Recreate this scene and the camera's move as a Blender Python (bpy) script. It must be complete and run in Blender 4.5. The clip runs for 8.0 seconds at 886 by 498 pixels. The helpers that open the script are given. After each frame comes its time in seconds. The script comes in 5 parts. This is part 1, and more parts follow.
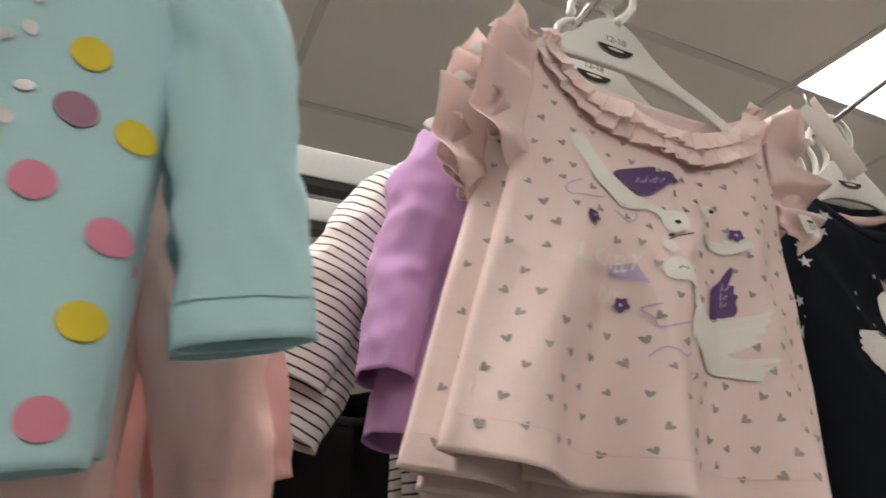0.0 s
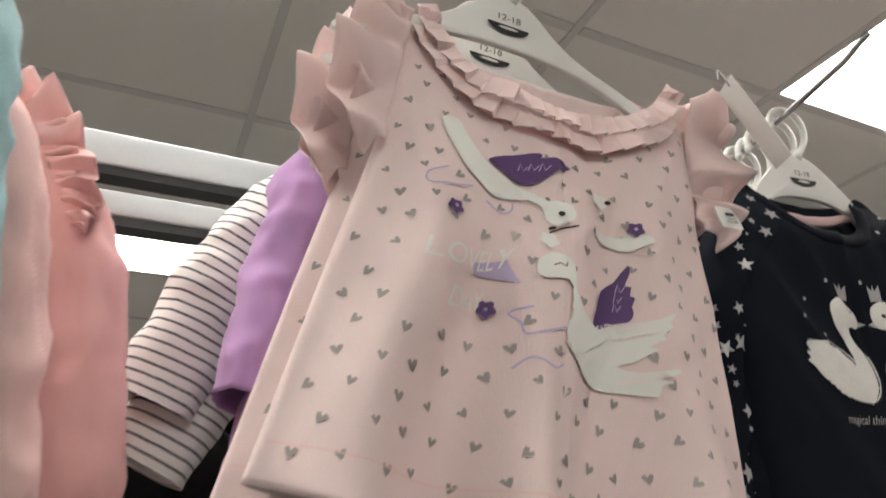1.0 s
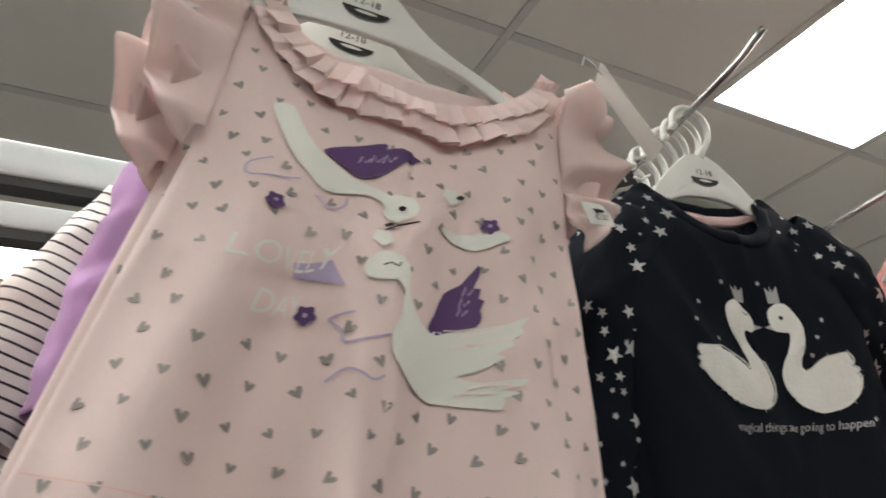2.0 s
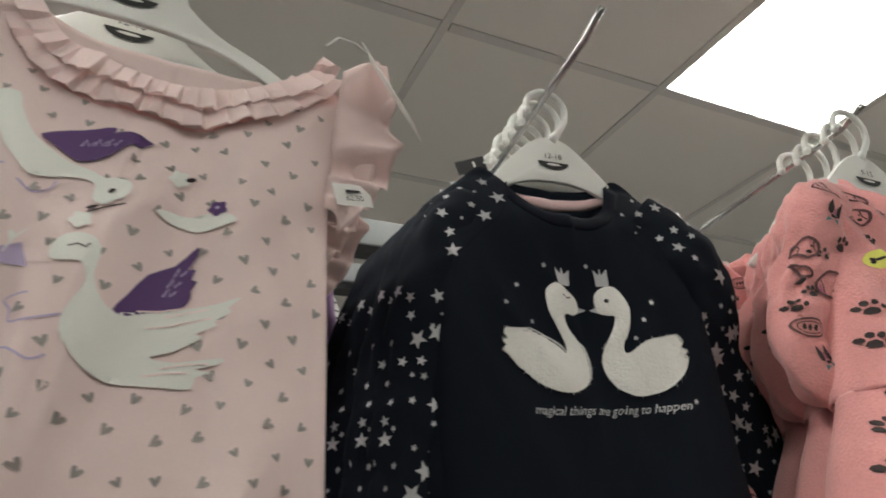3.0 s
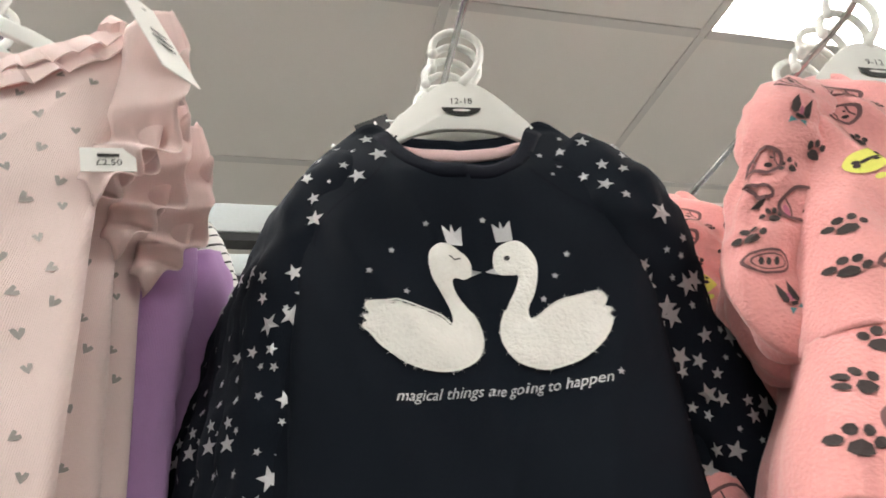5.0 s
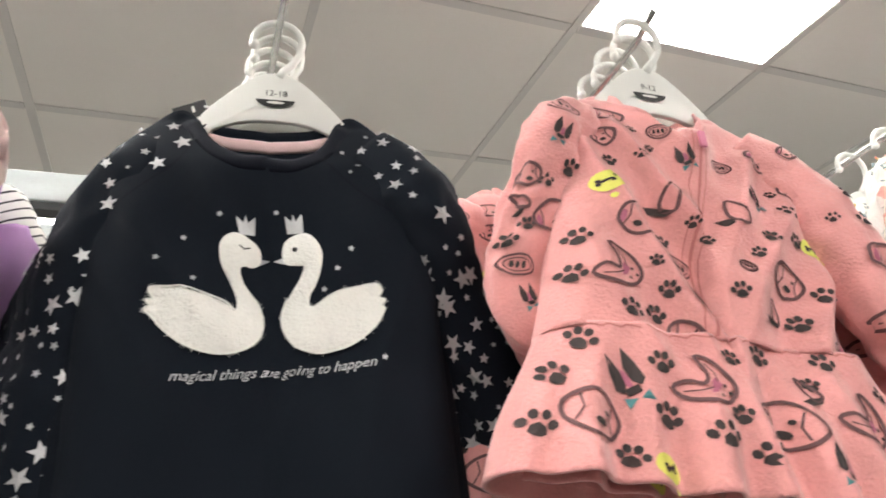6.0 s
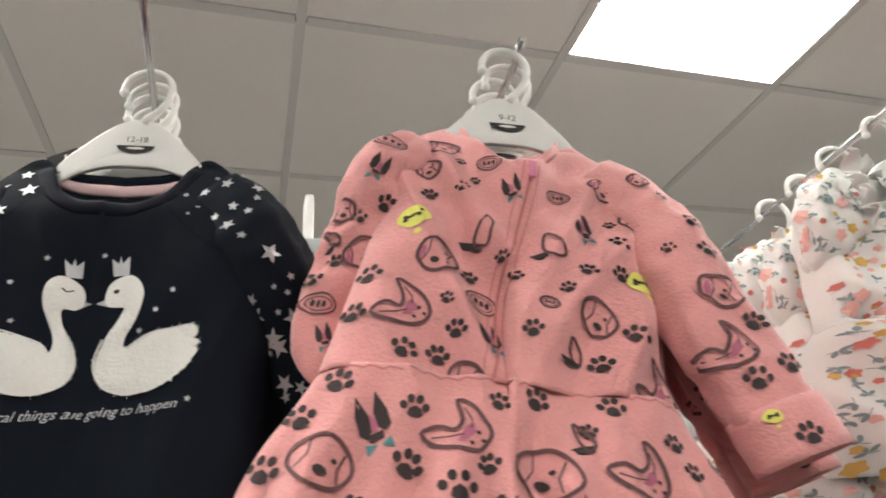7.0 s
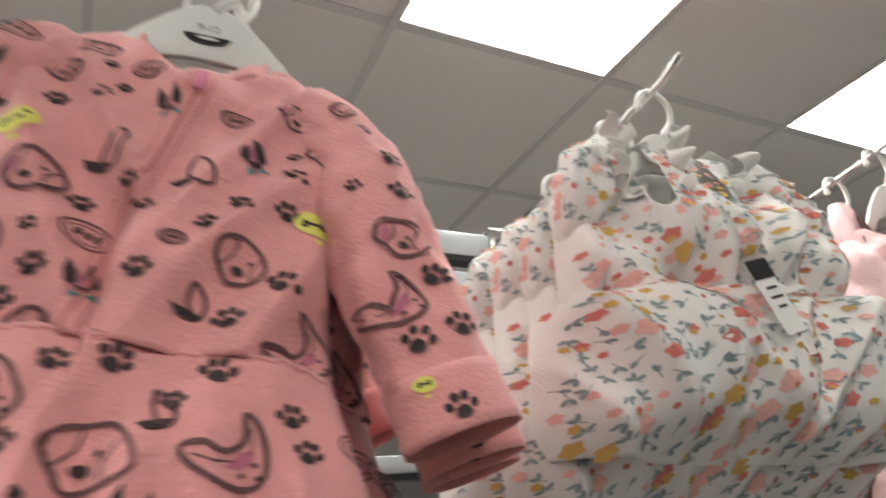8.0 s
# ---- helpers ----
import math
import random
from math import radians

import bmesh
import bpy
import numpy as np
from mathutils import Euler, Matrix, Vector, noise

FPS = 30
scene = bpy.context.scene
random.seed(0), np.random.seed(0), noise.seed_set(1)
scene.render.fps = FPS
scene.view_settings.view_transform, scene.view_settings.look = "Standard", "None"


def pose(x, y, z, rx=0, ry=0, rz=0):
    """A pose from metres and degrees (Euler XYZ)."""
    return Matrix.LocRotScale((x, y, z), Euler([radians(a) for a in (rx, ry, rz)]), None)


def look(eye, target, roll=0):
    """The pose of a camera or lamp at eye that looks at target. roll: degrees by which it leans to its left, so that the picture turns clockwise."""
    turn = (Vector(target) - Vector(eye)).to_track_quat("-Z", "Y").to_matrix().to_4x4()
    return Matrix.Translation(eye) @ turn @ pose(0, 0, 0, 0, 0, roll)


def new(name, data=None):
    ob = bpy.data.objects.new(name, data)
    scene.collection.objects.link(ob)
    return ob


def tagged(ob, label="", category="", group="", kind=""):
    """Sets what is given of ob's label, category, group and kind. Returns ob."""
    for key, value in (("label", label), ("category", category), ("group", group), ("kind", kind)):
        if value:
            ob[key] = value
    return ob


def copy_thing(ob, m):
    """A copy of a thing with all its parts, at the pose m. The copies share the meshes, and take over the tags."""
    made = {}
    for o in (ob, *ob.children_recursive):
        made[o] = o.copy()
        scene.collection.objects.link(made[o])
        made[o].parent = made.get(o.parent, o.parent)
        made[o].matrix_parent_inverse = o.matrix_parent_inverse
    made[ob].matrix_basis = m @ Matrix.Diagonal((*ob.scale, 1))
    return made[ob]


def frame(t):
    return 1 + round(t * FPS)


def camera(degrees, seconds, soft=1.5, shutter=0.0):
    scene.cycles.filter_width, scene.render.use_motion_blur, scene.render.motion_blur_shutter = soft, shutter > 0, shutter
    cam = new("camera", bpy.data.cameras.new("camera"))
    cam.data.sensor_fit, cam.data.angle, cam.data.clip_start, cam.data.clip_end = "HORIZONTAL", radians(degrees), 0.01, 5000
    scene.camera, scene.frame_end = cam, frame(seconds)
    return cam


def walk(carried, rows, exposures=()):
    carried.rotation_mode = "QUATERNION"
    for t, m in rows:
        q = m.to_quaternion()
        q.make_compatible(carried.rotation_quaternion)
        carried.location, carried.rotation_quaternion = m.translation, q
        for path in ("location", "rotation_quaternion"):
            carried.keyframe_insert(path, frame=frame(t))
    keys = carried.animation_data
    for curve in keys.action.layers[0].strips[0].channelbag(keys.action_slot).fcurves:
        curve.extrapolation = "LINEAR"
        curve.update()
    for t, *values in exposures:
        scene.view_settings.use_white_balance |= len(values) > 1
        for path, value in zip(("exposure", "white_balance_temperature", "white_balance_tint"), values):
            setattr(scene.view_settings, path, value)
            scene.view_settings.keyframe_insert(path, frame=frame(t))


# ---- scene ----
cam = camera(68.0, 8.0, soft=1.7, shutter=0.4)
PATH = [
    (0, (-0.066, 1.106, 1.556), (0.749, 2.767, 2.318), -1.0),
    (0.5, (0.016, 1.092, 1.55), (0.762, 2.775, 2.33), -1.7),
    (1, (0.049, 1.12, 1.562), (0.82, 2.765, 2.397), -1.6),
    (1.2, (0.061, 1.135, 1.571), (0.893, 2.733, 2.44), -2.7),
    (2.3, (0.172, 1.104, 1.566), (1.031, 2.691, 2.43), -3.7),
    (2.5, (0.204, 1.087, 1.563), (1.034, 2.686, 2.431), -4.0),
    (3, (0.283, 1.055, 1.551), (1.097, 2.667, 2.411), -3.8),
    (3.5, (0.341, 1.078, 1.552), (1.247, 2.636, 2.417), -5.3),
    (4, (0.381, 1.13, 1.555), (1.292, 2.647, 2.488), -5.3),
    (4.2, (0.389, 1.142, 1.555), (1.265, 2.671, 2.501), -5.2),
    (5.3, (0.521, 1.046, 1.544), (0.93, 2.791, 2.433), -5.7),
    (5.5, (0.533, 1.031, 1.548), (1.022, 2.758, 2.428), -7.0),
    (6, (0.558, 1.008, 1.539), (1.305, 2.691, 2.32), -6.4),
    (6.5, (0.655, 0.991, 1.541), (1.304, 2.689, 2.375), -4.6),
    (7, (0.742, 0.954, 1.53), (1.278, 2.665, 2.418), -4.8),
    (7.5, (0.799, 0.945, 1.526), (1.434, 2.643, 2.372), -5.2),
    (7.7, (0.83, 0.956, 1.527), (1.57, 2.617, 2.36), -6.3),
    (7.8, (0.854, 0.968, 1.527), (1.653, 2.603, 2.358), -6.2),
    (8, (0.903, 0.994, 1.526), (1.786, 2.587, 2.352), -6.6),
]
EXPOSURES = [(0.0, -0.2, 6900, 12), (0.5, -0.2, 6800, 11), (1.0, -0.1, 6600, 10), (2.5, -0.22, 6500, 6), (4.0, -0.28, 6500, 6), (5.3, 0.78, 6500, 8),
             (6.0, 0.76, 6500, 9), (6.5, 0.5, 6500, 9), (7.0, 0.38, 6500, 9), (7.7, 0.3, 6500, 10), (8.0, 0.1, 6500, 10)]
walk(cam, [(t, look(eye, target, roll)) for t, eye, target, roll in PATH], EXPOSURES)

# ---- world and light ----
world = bpy.data.worlds.new("shop_air")
world.use_nodes = True
world.node_tree.nodes["Background"].inputs[0].default_value = (0.9, 0.93, 1.0, 1)
world.node_tree.nodes["Background"].inputs[1].default_value = 0.02
scene.world = world
PANEL_POWER = 17.0

# ---- materials ----


def nodes_of(name):
    m = bpy.data.materials.new(name)
    m.use_nodes = True
    return m, m.node_tree, m.node_tree.nodes["Principled BSDF"]


def textured(name, col, rough=0.8, metal=0.0, grain=400.0, grain_bump=0.15, stain=12.0, vary=0.12, sheen=0.0, tint=None, weave=False, spec=0.3, pile=0.001):
    """Two scales of variation: a fine grain that also bumps, and broad blotches."""
    m, nt, b = nodes_of(name)
    n, l = nt.nodes, nt.links
    tc = n.new("ShaderNodeTexCoord")
    fine, broad = n.new("ShaderNodeTexNoise"), n.new("ShaderNodeTexNoise")
    fine.inputs["Scale"].default_value, fine.inputs["Detail"].default_value = grain, 3
    broad.inputs["Scale"].default_value, broad.inputs["Detail"].default_value = stain, 4
    l.new(tc.outputs["Object"], fine.inputs["Vector"])
    l.new(tc.outputs["Object"], broad.inputs["Vector"])
    lo = tuple(c * (1 - vary) for c in col)
    hi = tuple(min(1, c * (1 + vary)) for c in (tint or col))
    mix = n.new("ShaderNodeMix")
    mix.data_type = "RGBA"
    mix.inputs["A"].default_value, mix.inputs["B"].default_value = (*lo, 1), (*hi, 1)
    add = n.new("ShaderNodeMath")
    add.operation = "MULTIPLY_ADD"
    add.inputs[1].default_value, add.inputs[2].default_value = 0.5, 0.0
    half = n.new("ShaderNodeMath")
    half.operation = "MULTIPLY_ADD"
    half.inputs[1].default_value = 0.5
    l.new(fine.outputs["Fac"], half.inputs[0])
    l.new(broad.outputs["Fac"], add.inputs[0])
    l.new(add.outputs[0], half.inputs[2])
    l.new(half.outputs[0], mix.inputs["Factor"])
    l.new(mix.outputs["Result"], b.inputs["Base Color"])
    b.inputs["Roughness"].default_value, b.inputs["Metallic"].default_value = rough, metal
    b.inputs["Specular IOR Level"].default_value = spec
    if sheen:
        b.inputs["Sheen Weight"].default_value, b.inputs["Sheen Roughness"].default_value = sheen, 0.5
    bump = n.new("ShaderNodeBump")
    bump.inputs["Strength"].default_value, bump.inputs["Distance"].default_value = grain_bump, pile
    height = fine.outputs["Fac"]
    if weave:
        wave = n.new("ShaderNodeTexWave")
        wave.bands_direction = "X"
        wave.inputs["Scale"].default_value, wave.inputs["Distortion"].default_value = 330.0, 1.5
        l.new(tc.outputs["Object"], wave.inputs["Vector"])
        both = n.new("ShaderNodeMath")
        l.new(wave.outputs["Fac"], both.inputs[0])
        l.new(fine.outputs["Fac"], both.inputs[1])
        height = both.outputs[0]
    l.new(height, bump.inputs["Height"])
    l.new(bump.outputs["Normal"], b.inputs["Normal"])
    return m


def cloth(name, col, vary=0.07, sheen=0.12, **kw):
    return textured(name, col, rough=0.9, grain=700, grain_bump=0.25, stain=25, vary=vary, sheen=sheen, weave=True, spec=0.15, **kw)


def fleece(name, col, vary=0.12):
    return textured(name, col, rough=0.95, grain=430, grain_bump=1.0, stain=45, vary=vary, sheen=0.4, spec=0.1, pile=0.0011)


def sheer(name, col, share):
    """A thin cloth that lets part of the light through."""
    m = cloth(name, col)
    n, l = m.node_tree.nodes, m.node_tree.links
    thin, mix = n.new("ShaderNodeBsdfTranslucent"), n.new("ShaderNodeMixShader")
    thin.inputs["Color"].default_value = (*col, 1)
    mix.inputs[0].default_value = share
    l.new(n["Principled BSDF"].outputs[0], mix.inputs[1])
    l.new(thin.outputs[0], mix.inputs[2])
    l.new(mix.outputs[0], n["Material Output"].inputs["Surface"])
    return m


PINK = cloth("pink_jersey", (0.83, 0.67, 0.645))
PINK_EDGE = sheer("pink_muslin", (0.95, 0.775, 0.75), 0.2)
NAVY = cloth("navy_sweat", (0.0062, 0.0090, 0.0145), vary=0.25, sheen=0.0)
NAVY_RIB = cloth("navy_rib", (0.005, 0.0065, 0.012), vary=0.25, sheen=0.0)
CORAL = fleece("coral_fleece", (0.73, 0.325, 0.315), vary=0.2)
CORAL_SEAM = cloth("coral_thread", (0.55, 0.20, 0.19))
TEAL = cloth("teal_jersey", (0.45, 0.69, 0.73))
LILAC = cloth("lilac_jersey", (0.47, 0.28, 0.53))
SALMON = cloth("salmon_jersey", (0.80, 0.47, 0.445))
PALE_PINK = cloth("pale_pink_jersey", (0.84, 0.57, 0.54))
WHITE_CLOTH = cloth("white_jersey", (0.78, 0.77, 0.74))
STRIPE = cloth("black_stripe", (0.03, 0.03, 0.035))
FLORAL = sheer("cream_viscose", (0.84, 0.83, 0.80), 0.08)
BLACK_CLOTH = cloth("black_jersey", (0.006, 0.006, 0.007), vary=0.3, sheen=0.0)
FLUFF = fleece("pink_fluff", (0.86, 0.60, 0.60))
WHITE_FLUFF = fleece("white_fluff", (0.82, 0.81, 0.77), vary=0.14)
SEQUIN = textured("sequin_brown", (0.16, 0.10, 0.10), rough=0.35, metal=0.6, grain=500, grain_bump=1.0, vary=0.6)
TAPE_PINK = cloth("pink_tape", (0.82, 0.58, 0.58))
P_WHITE = textured("white_print", (0.80, 0.80, 0.75), rough=0.6, vary=0.05, grain=900)
P_PURPLE = textured("purple_print", (0.105, 0.05, 0.16), rough=0.6, vary=0.12, grain=900)
P_LILAC = textured("lilac_print", (0.52, 0.43, 0.62), rough=0.6, vary=0.08, grain=900)
P_GREY = textured("silver_print", (0.34, 0.31, 0.29), rough=0.45, metal=0.35, vary=0.35, grain=1200)
P_STAR = textured("star_print", (0.46, 0.46, 0.47), rough=0.4, metal=0.4, vary=0.4, grain=1500)
P_BLACK = textured("charcoal_print", (0.05, 0.038, 0.038), rough=0.9, vary=0.3, grain=900)
P_BROWN = textured("faded_print", (0.14, 0.072, 0.076), rough=0.9, vary=0.3, grain=900)
P_YELLOW = textured("lime_print", (0.72, 0.70, 0.16), rough=0.9, vary=0.12, grain=600)
P_TEAL = textured("teal_print", (0.10, 0.25, 0.27), rough=0.9, vary=0.2, grain=600)
P_MAUVE = textured("mauve_print", (0.50, 0.16, 0.24), rough=0.9, vary=0.2, grain=600)
D_YELLOW = textured("yellow_dot", (0.72, 0.58, 0.05), rough=0.7, vary=0.1, grain=900)
D_PINK = textured("pink_dot", (0.72, 0.26, 0.38), rough=0.7, vary=0.1, grain=900)
D_MAUVE = textured("mauve_dot", (0.36, 0.19, 0.27), rough=0.7, vary=0.1, grain=900)
F_RED = textured("red_flower", (0.62, 0.20, 0.17), rough=0.9, vary=0.25, grain=500)
F_OCHRE = textured("ochre_flower", (0.62, 0.40, 0.12), rough=0.9, vary=0.2, grain=500)
F_PINK = textured("pink_flower", (0.80, 0.47, 0.42), rough=0.9, vary=0.15, grain=500)
F_LEAF = textured("grey_leaf", (0.26, 0.33, 0.34), rough=0.9, vary=0.3, grain=500)
PLASTIC = textured("white_plastic", (0.76, 0.76, 0.73), rough=0.35, grain=60, grain_bump=0.02, stain=8, vary=0.04, spec=0.5)
INK = textured("black_ink", (0.02, 0.02, 0.02), rough=0.5, vary=0.2)
CARD = textured("white_card", (0.78, 0.77, 0.74), rough=0.55, grain=200, grain_bump=0.05, vary=0.04)
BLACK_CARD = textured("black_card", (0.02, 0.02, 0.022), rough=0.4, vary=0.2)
CLEAR = textured("clear_nylon", (0.7, 0.7, 0.68), rough=0.25, vary=0.05)
CHROME = textured("brushed_steel", (0.42, 0.42, 0.41), rough=0.26, metal=1.0, grain=300, grain_bump=0.06, vary=0.15)
STEEL_PAINT = textured("grey_metal", (0.50, 0.54, 0.55), rough=0.32, metal=0.1, grain=250, grain_bump=0.03, stain=5, vary=0.1)
WHITE_METAL = textured("white_metal", (0.75, 0.75, 0.73), rough=0.4, vary=0.05)
TILE = textured("mineral_tile", (0.84, 0.81, 0.765), rough=0.95, grain=260, grain_bump=0.3, stain=3, vary=0.05)
TBAR = textured("white_t_bar", (0.68, 0.66, 0.63), rough=0.6, grain=80, grain_bump=0.02, vary=0.04)
WALL = textured("wall_paint", (0.45, 0.44, 0.42), rough=0.85, grain=120, grain_bump=0.1, stain=2, vary=0.06)
FLOOR = textured("vinyl_floor", (0.17, 0.166, 0.16), rough=0.5, grain=90, grain_bump=0.05, stain=3, vary=0.12)

GLOW, _nt, _b = nodes_of("lit_diffuser")
_b.inputs["Base Color"].default_value = (0.9, 0.9, 0.9, 1)
_b.inputs["Emission Color"].default_value = (1.0, 0.965, 0.91, 1)
_b.inputs["Emission Strength"].default_value = PANEL_POWER

# ---- building helpers ----


def curve(pts):
    """A smooth function through (place, value) pairs."""
    xs = np.array([p[0] for p in pts], float)
    ys = np.array([p[1] for p in pts], float)
    k = np.gradient(ys, xs) if len(pts) > 1 else np.zeros(1)

    def f(x):
        if x <= xs[0]:
            return float(ys[0])
        if x >= xs[-1]:
            return float(ys[-1])
        i = int(np.searchsorted(xs, x)) - 1
        h = xs[i + 1] - xs[i]
        t = (x - xs[i]) / h
        return float((1 + 2 * t) * (1 - t) ** 2 * ys[i] + t * (1 - t) ** 2 * h * k[i] + t * t * (3 - 2 * t) * ys[i + 1] + t * t * (t - 1) * h * k[i + 1])
    return f


def part(name, bm, material, parent=None, label="", smooth=True, kind="", thick=0.0):
    me = bpy.data.meshes.new(name)
    bm.to_mesh(me)
    bm.free()
    for mat in material if isinstance(material, (list, tuple)) else [material]:
        me.materials.append(mat)
    if smooth:
        me.polygons.foreach_set("use_smooth", [True] * len(me.polygons))
    ob = new(name, me)
    if parent:
        ob.parent = parent
    if thick:
        s = ob.modifiers.new("thickness", "SOLIDIFY")
        s.thickness, s.offset = thick, 0.0
    return tagged(ob, label, kind=kind)


def thing(name, m, label, category, group="", kind=""):
    ob = new(name)
    ob.empty_display_size = 0.02
    ob.matrix_basis = m
    return tagged(ob, label, category, group, kind)


def box(bm, lo, hi, bevel=0.0):
    lo, hi = Vector(lo), Vector(hi)
    r = bmesh.ops.create_cube(bm, size=1.0, matrix=Matrix.Translation((lo + hi) / 2) @ Matrix.Diagonal((*(hi - lo), 1)))
    if bevel:
        es = list({e for v in r["verts"] for e in v.link_edges})
        bmesh.ops.bevel(bm, geom=es, offset=bevel, segments=2, affect="EDGES", profile=0.5)


def sweep(bm, pts, radius, n=8):
    """A round rod along the points, closed at both ends."""
    pts = [Vector(p) for p in pts]
    rad = radius if isinstance(radius, (list, tuple)) else [radius] * len(pts)
    rings, side = [], None
    for i, p in enumerate(pts):
        d = (pts[min(i + 1, len(pts) - 1)] - pts[max(i - 1, 0)]).normalized()
        if side is None:
            side = d.cross(Vector((0, 0, 1)) if abs(d.z) < 0.9 else Vector((0, 1, 0)))
        side = (side - d * side.dot(d)).normalized()
        up = d.cross(side)
        rings.append([bm.verts.new(p + (side * math.cos(a) + up * math.sin(a)) * rad[i]) for a in (2 * math.pi * k / n for k in range(n))])
    for a, b in zip(rings, rings[1:]):
        for k in range(n):
            bm.faces.new((a[k], a[(k + 1) % n], b[(k + 1) % n], b[k]))
    bm.faces.new(rings[0][::-1])
    bm.faces.new(rings[-1])


def ball(bm, c, r):
    bmesh.ops.create_uvsphere(bm, u_segments=10, v_segments=7, radius=r, matrix=Matrix.Translation(c))


def grid(bm, rows, mats=None, close=False):
    """Faces between rows of points."""
    vs = [[bm.verts.new(p) for p in r] for r in rows]
    for j, (a, b) in enumerate(zip(vs, vs[1:])):
        for i in range(len(a) - (0 if close else 1)):
            f = bm.faces.new((a[i], b[i], b[(i + 1) % len(a)], a[(i + 1) % len(a)]))
            if mats:
                f.material_index = mats[j]
    return vs


def wob(x, z, seed, scale):
    return noise.noise(Vector((x * scale, z * scale * 0.55, seed)))


class Torso:
    """The front and back of a hanging garment; x to its left and right, v down from the shoulder line, the front towards -y."""

    def __init__(self, w, depth, neck_f, neck_b, shoulder, length, seed, crease=0.003, folds=0, fold=0.0, hem=0.0, v0=None, flat=3.5, rear=0.85, dent=0.0, mid=0.0, swing=0.0):
        self.w, self.depth, self.neck_f, self.neck_b, self.shoulder = curve(w), curve(depth), curve(neck_f), curve(neck_b), curve(shoulder)
        self.length, self.seed, self.crease, self.folds, self.fold, self.hem, self.v0, self.flat, self.rear = length, seed, crease, folds, fold, hem, v0, flat, rear
        self.dent, self.mid, self.swing = dent, mid, swing

    def shape(self, x, v, face):
        w = max(self.w(v), 1e-4)
        s = max(-1.0, min(1.0, x / w))
        ramp = math.sqrt(max(0.0, min(1.0, (v - self.shoulder(abs(s))) / 0.055))) if self.v0 is None else 1.0
        edge = math.sqrt(max(0.0, 1 - abs(s) ** self.flat))
        y = self.depth(v) * ramp * edge
        soft = edge * min(1.0, ramp + 0.2)
        y -= self.dent * ramp * math.exp(-(x / 0.045) ** 2) * max(0.0, min(1.0, (v - 0.06) / 0.06))
        y += soft * self.crease * (wob(x, v, self.seed + face, 14) * 1.6 + wob(x, v, self.seed + 7 + face, 38) * 0.6)
        slant = x + 0.45 * math.copysign(v, x)
        y += soft * self.crease * 1.5 * (0.5 - abs(noise.noise(Vector((slant * 17, v * 5, self.seed + face + 3)))) * 2.2)
        if self.folds:
            r = max(0.0, (v - (self.v0 or 0.05)) / self.length)
            y += soft * self.fold * r ** 1.2 * math.sin(self.folds * math.pi * s + self.seed + 1.5 * wob(x, v, self.seed, 9))
        return y

    def turn(self, x, v):
        """How far the cloth swings back from the upright."""
        return self.swing * max(0.0, x - 0.035) * max(0.0, v - 0.10)

    def front(self, x, v):
        return Vector((x, self.turn(x, v) - self.shape(x, v, 0), -v))

    def back(self, x, v):
        return Vector((x, self.turn(x, v) + self.rear * self.shape(x, v, 50), -v))

    def bottom(self, s):
        return self.length + self.hem * (1 - s * s)

    def build(self, bm, n=44, m=40, mats=None):
        n, m = (int(n * 1.7), int(m * 1.7)) if not mats else (n, m)
        for top, side in ((self.neck_f, self.front), (self.neck_b, self.back)):
            cols = []
            for i in range(n + 1):
                s = -math.cos(math.pi * i / n) * 0.35 + (2 * i / n - 1) * 0.65
                t = self.v0 if self.v0 is not None else top(abs(s - self.mid)) if abs(s - self.mid) < 0.31 else top(abs(s))
                line = []
                for j in range(m + 1):
                    v = t + (self.bottom(s) - t) * j / m
                    line.append(side(s * self.w(v), v))
                cols.append(line)
            rows = [[c[j] for c in cols] for j in range(m + 1)]
            if side == self.front:
                rows = [r[::-1] for r in rows]
            grid(bm, rows, mats)
        bmesh.ops.remove_doubles(bm, verts=bm.verts, dist=2e-5)


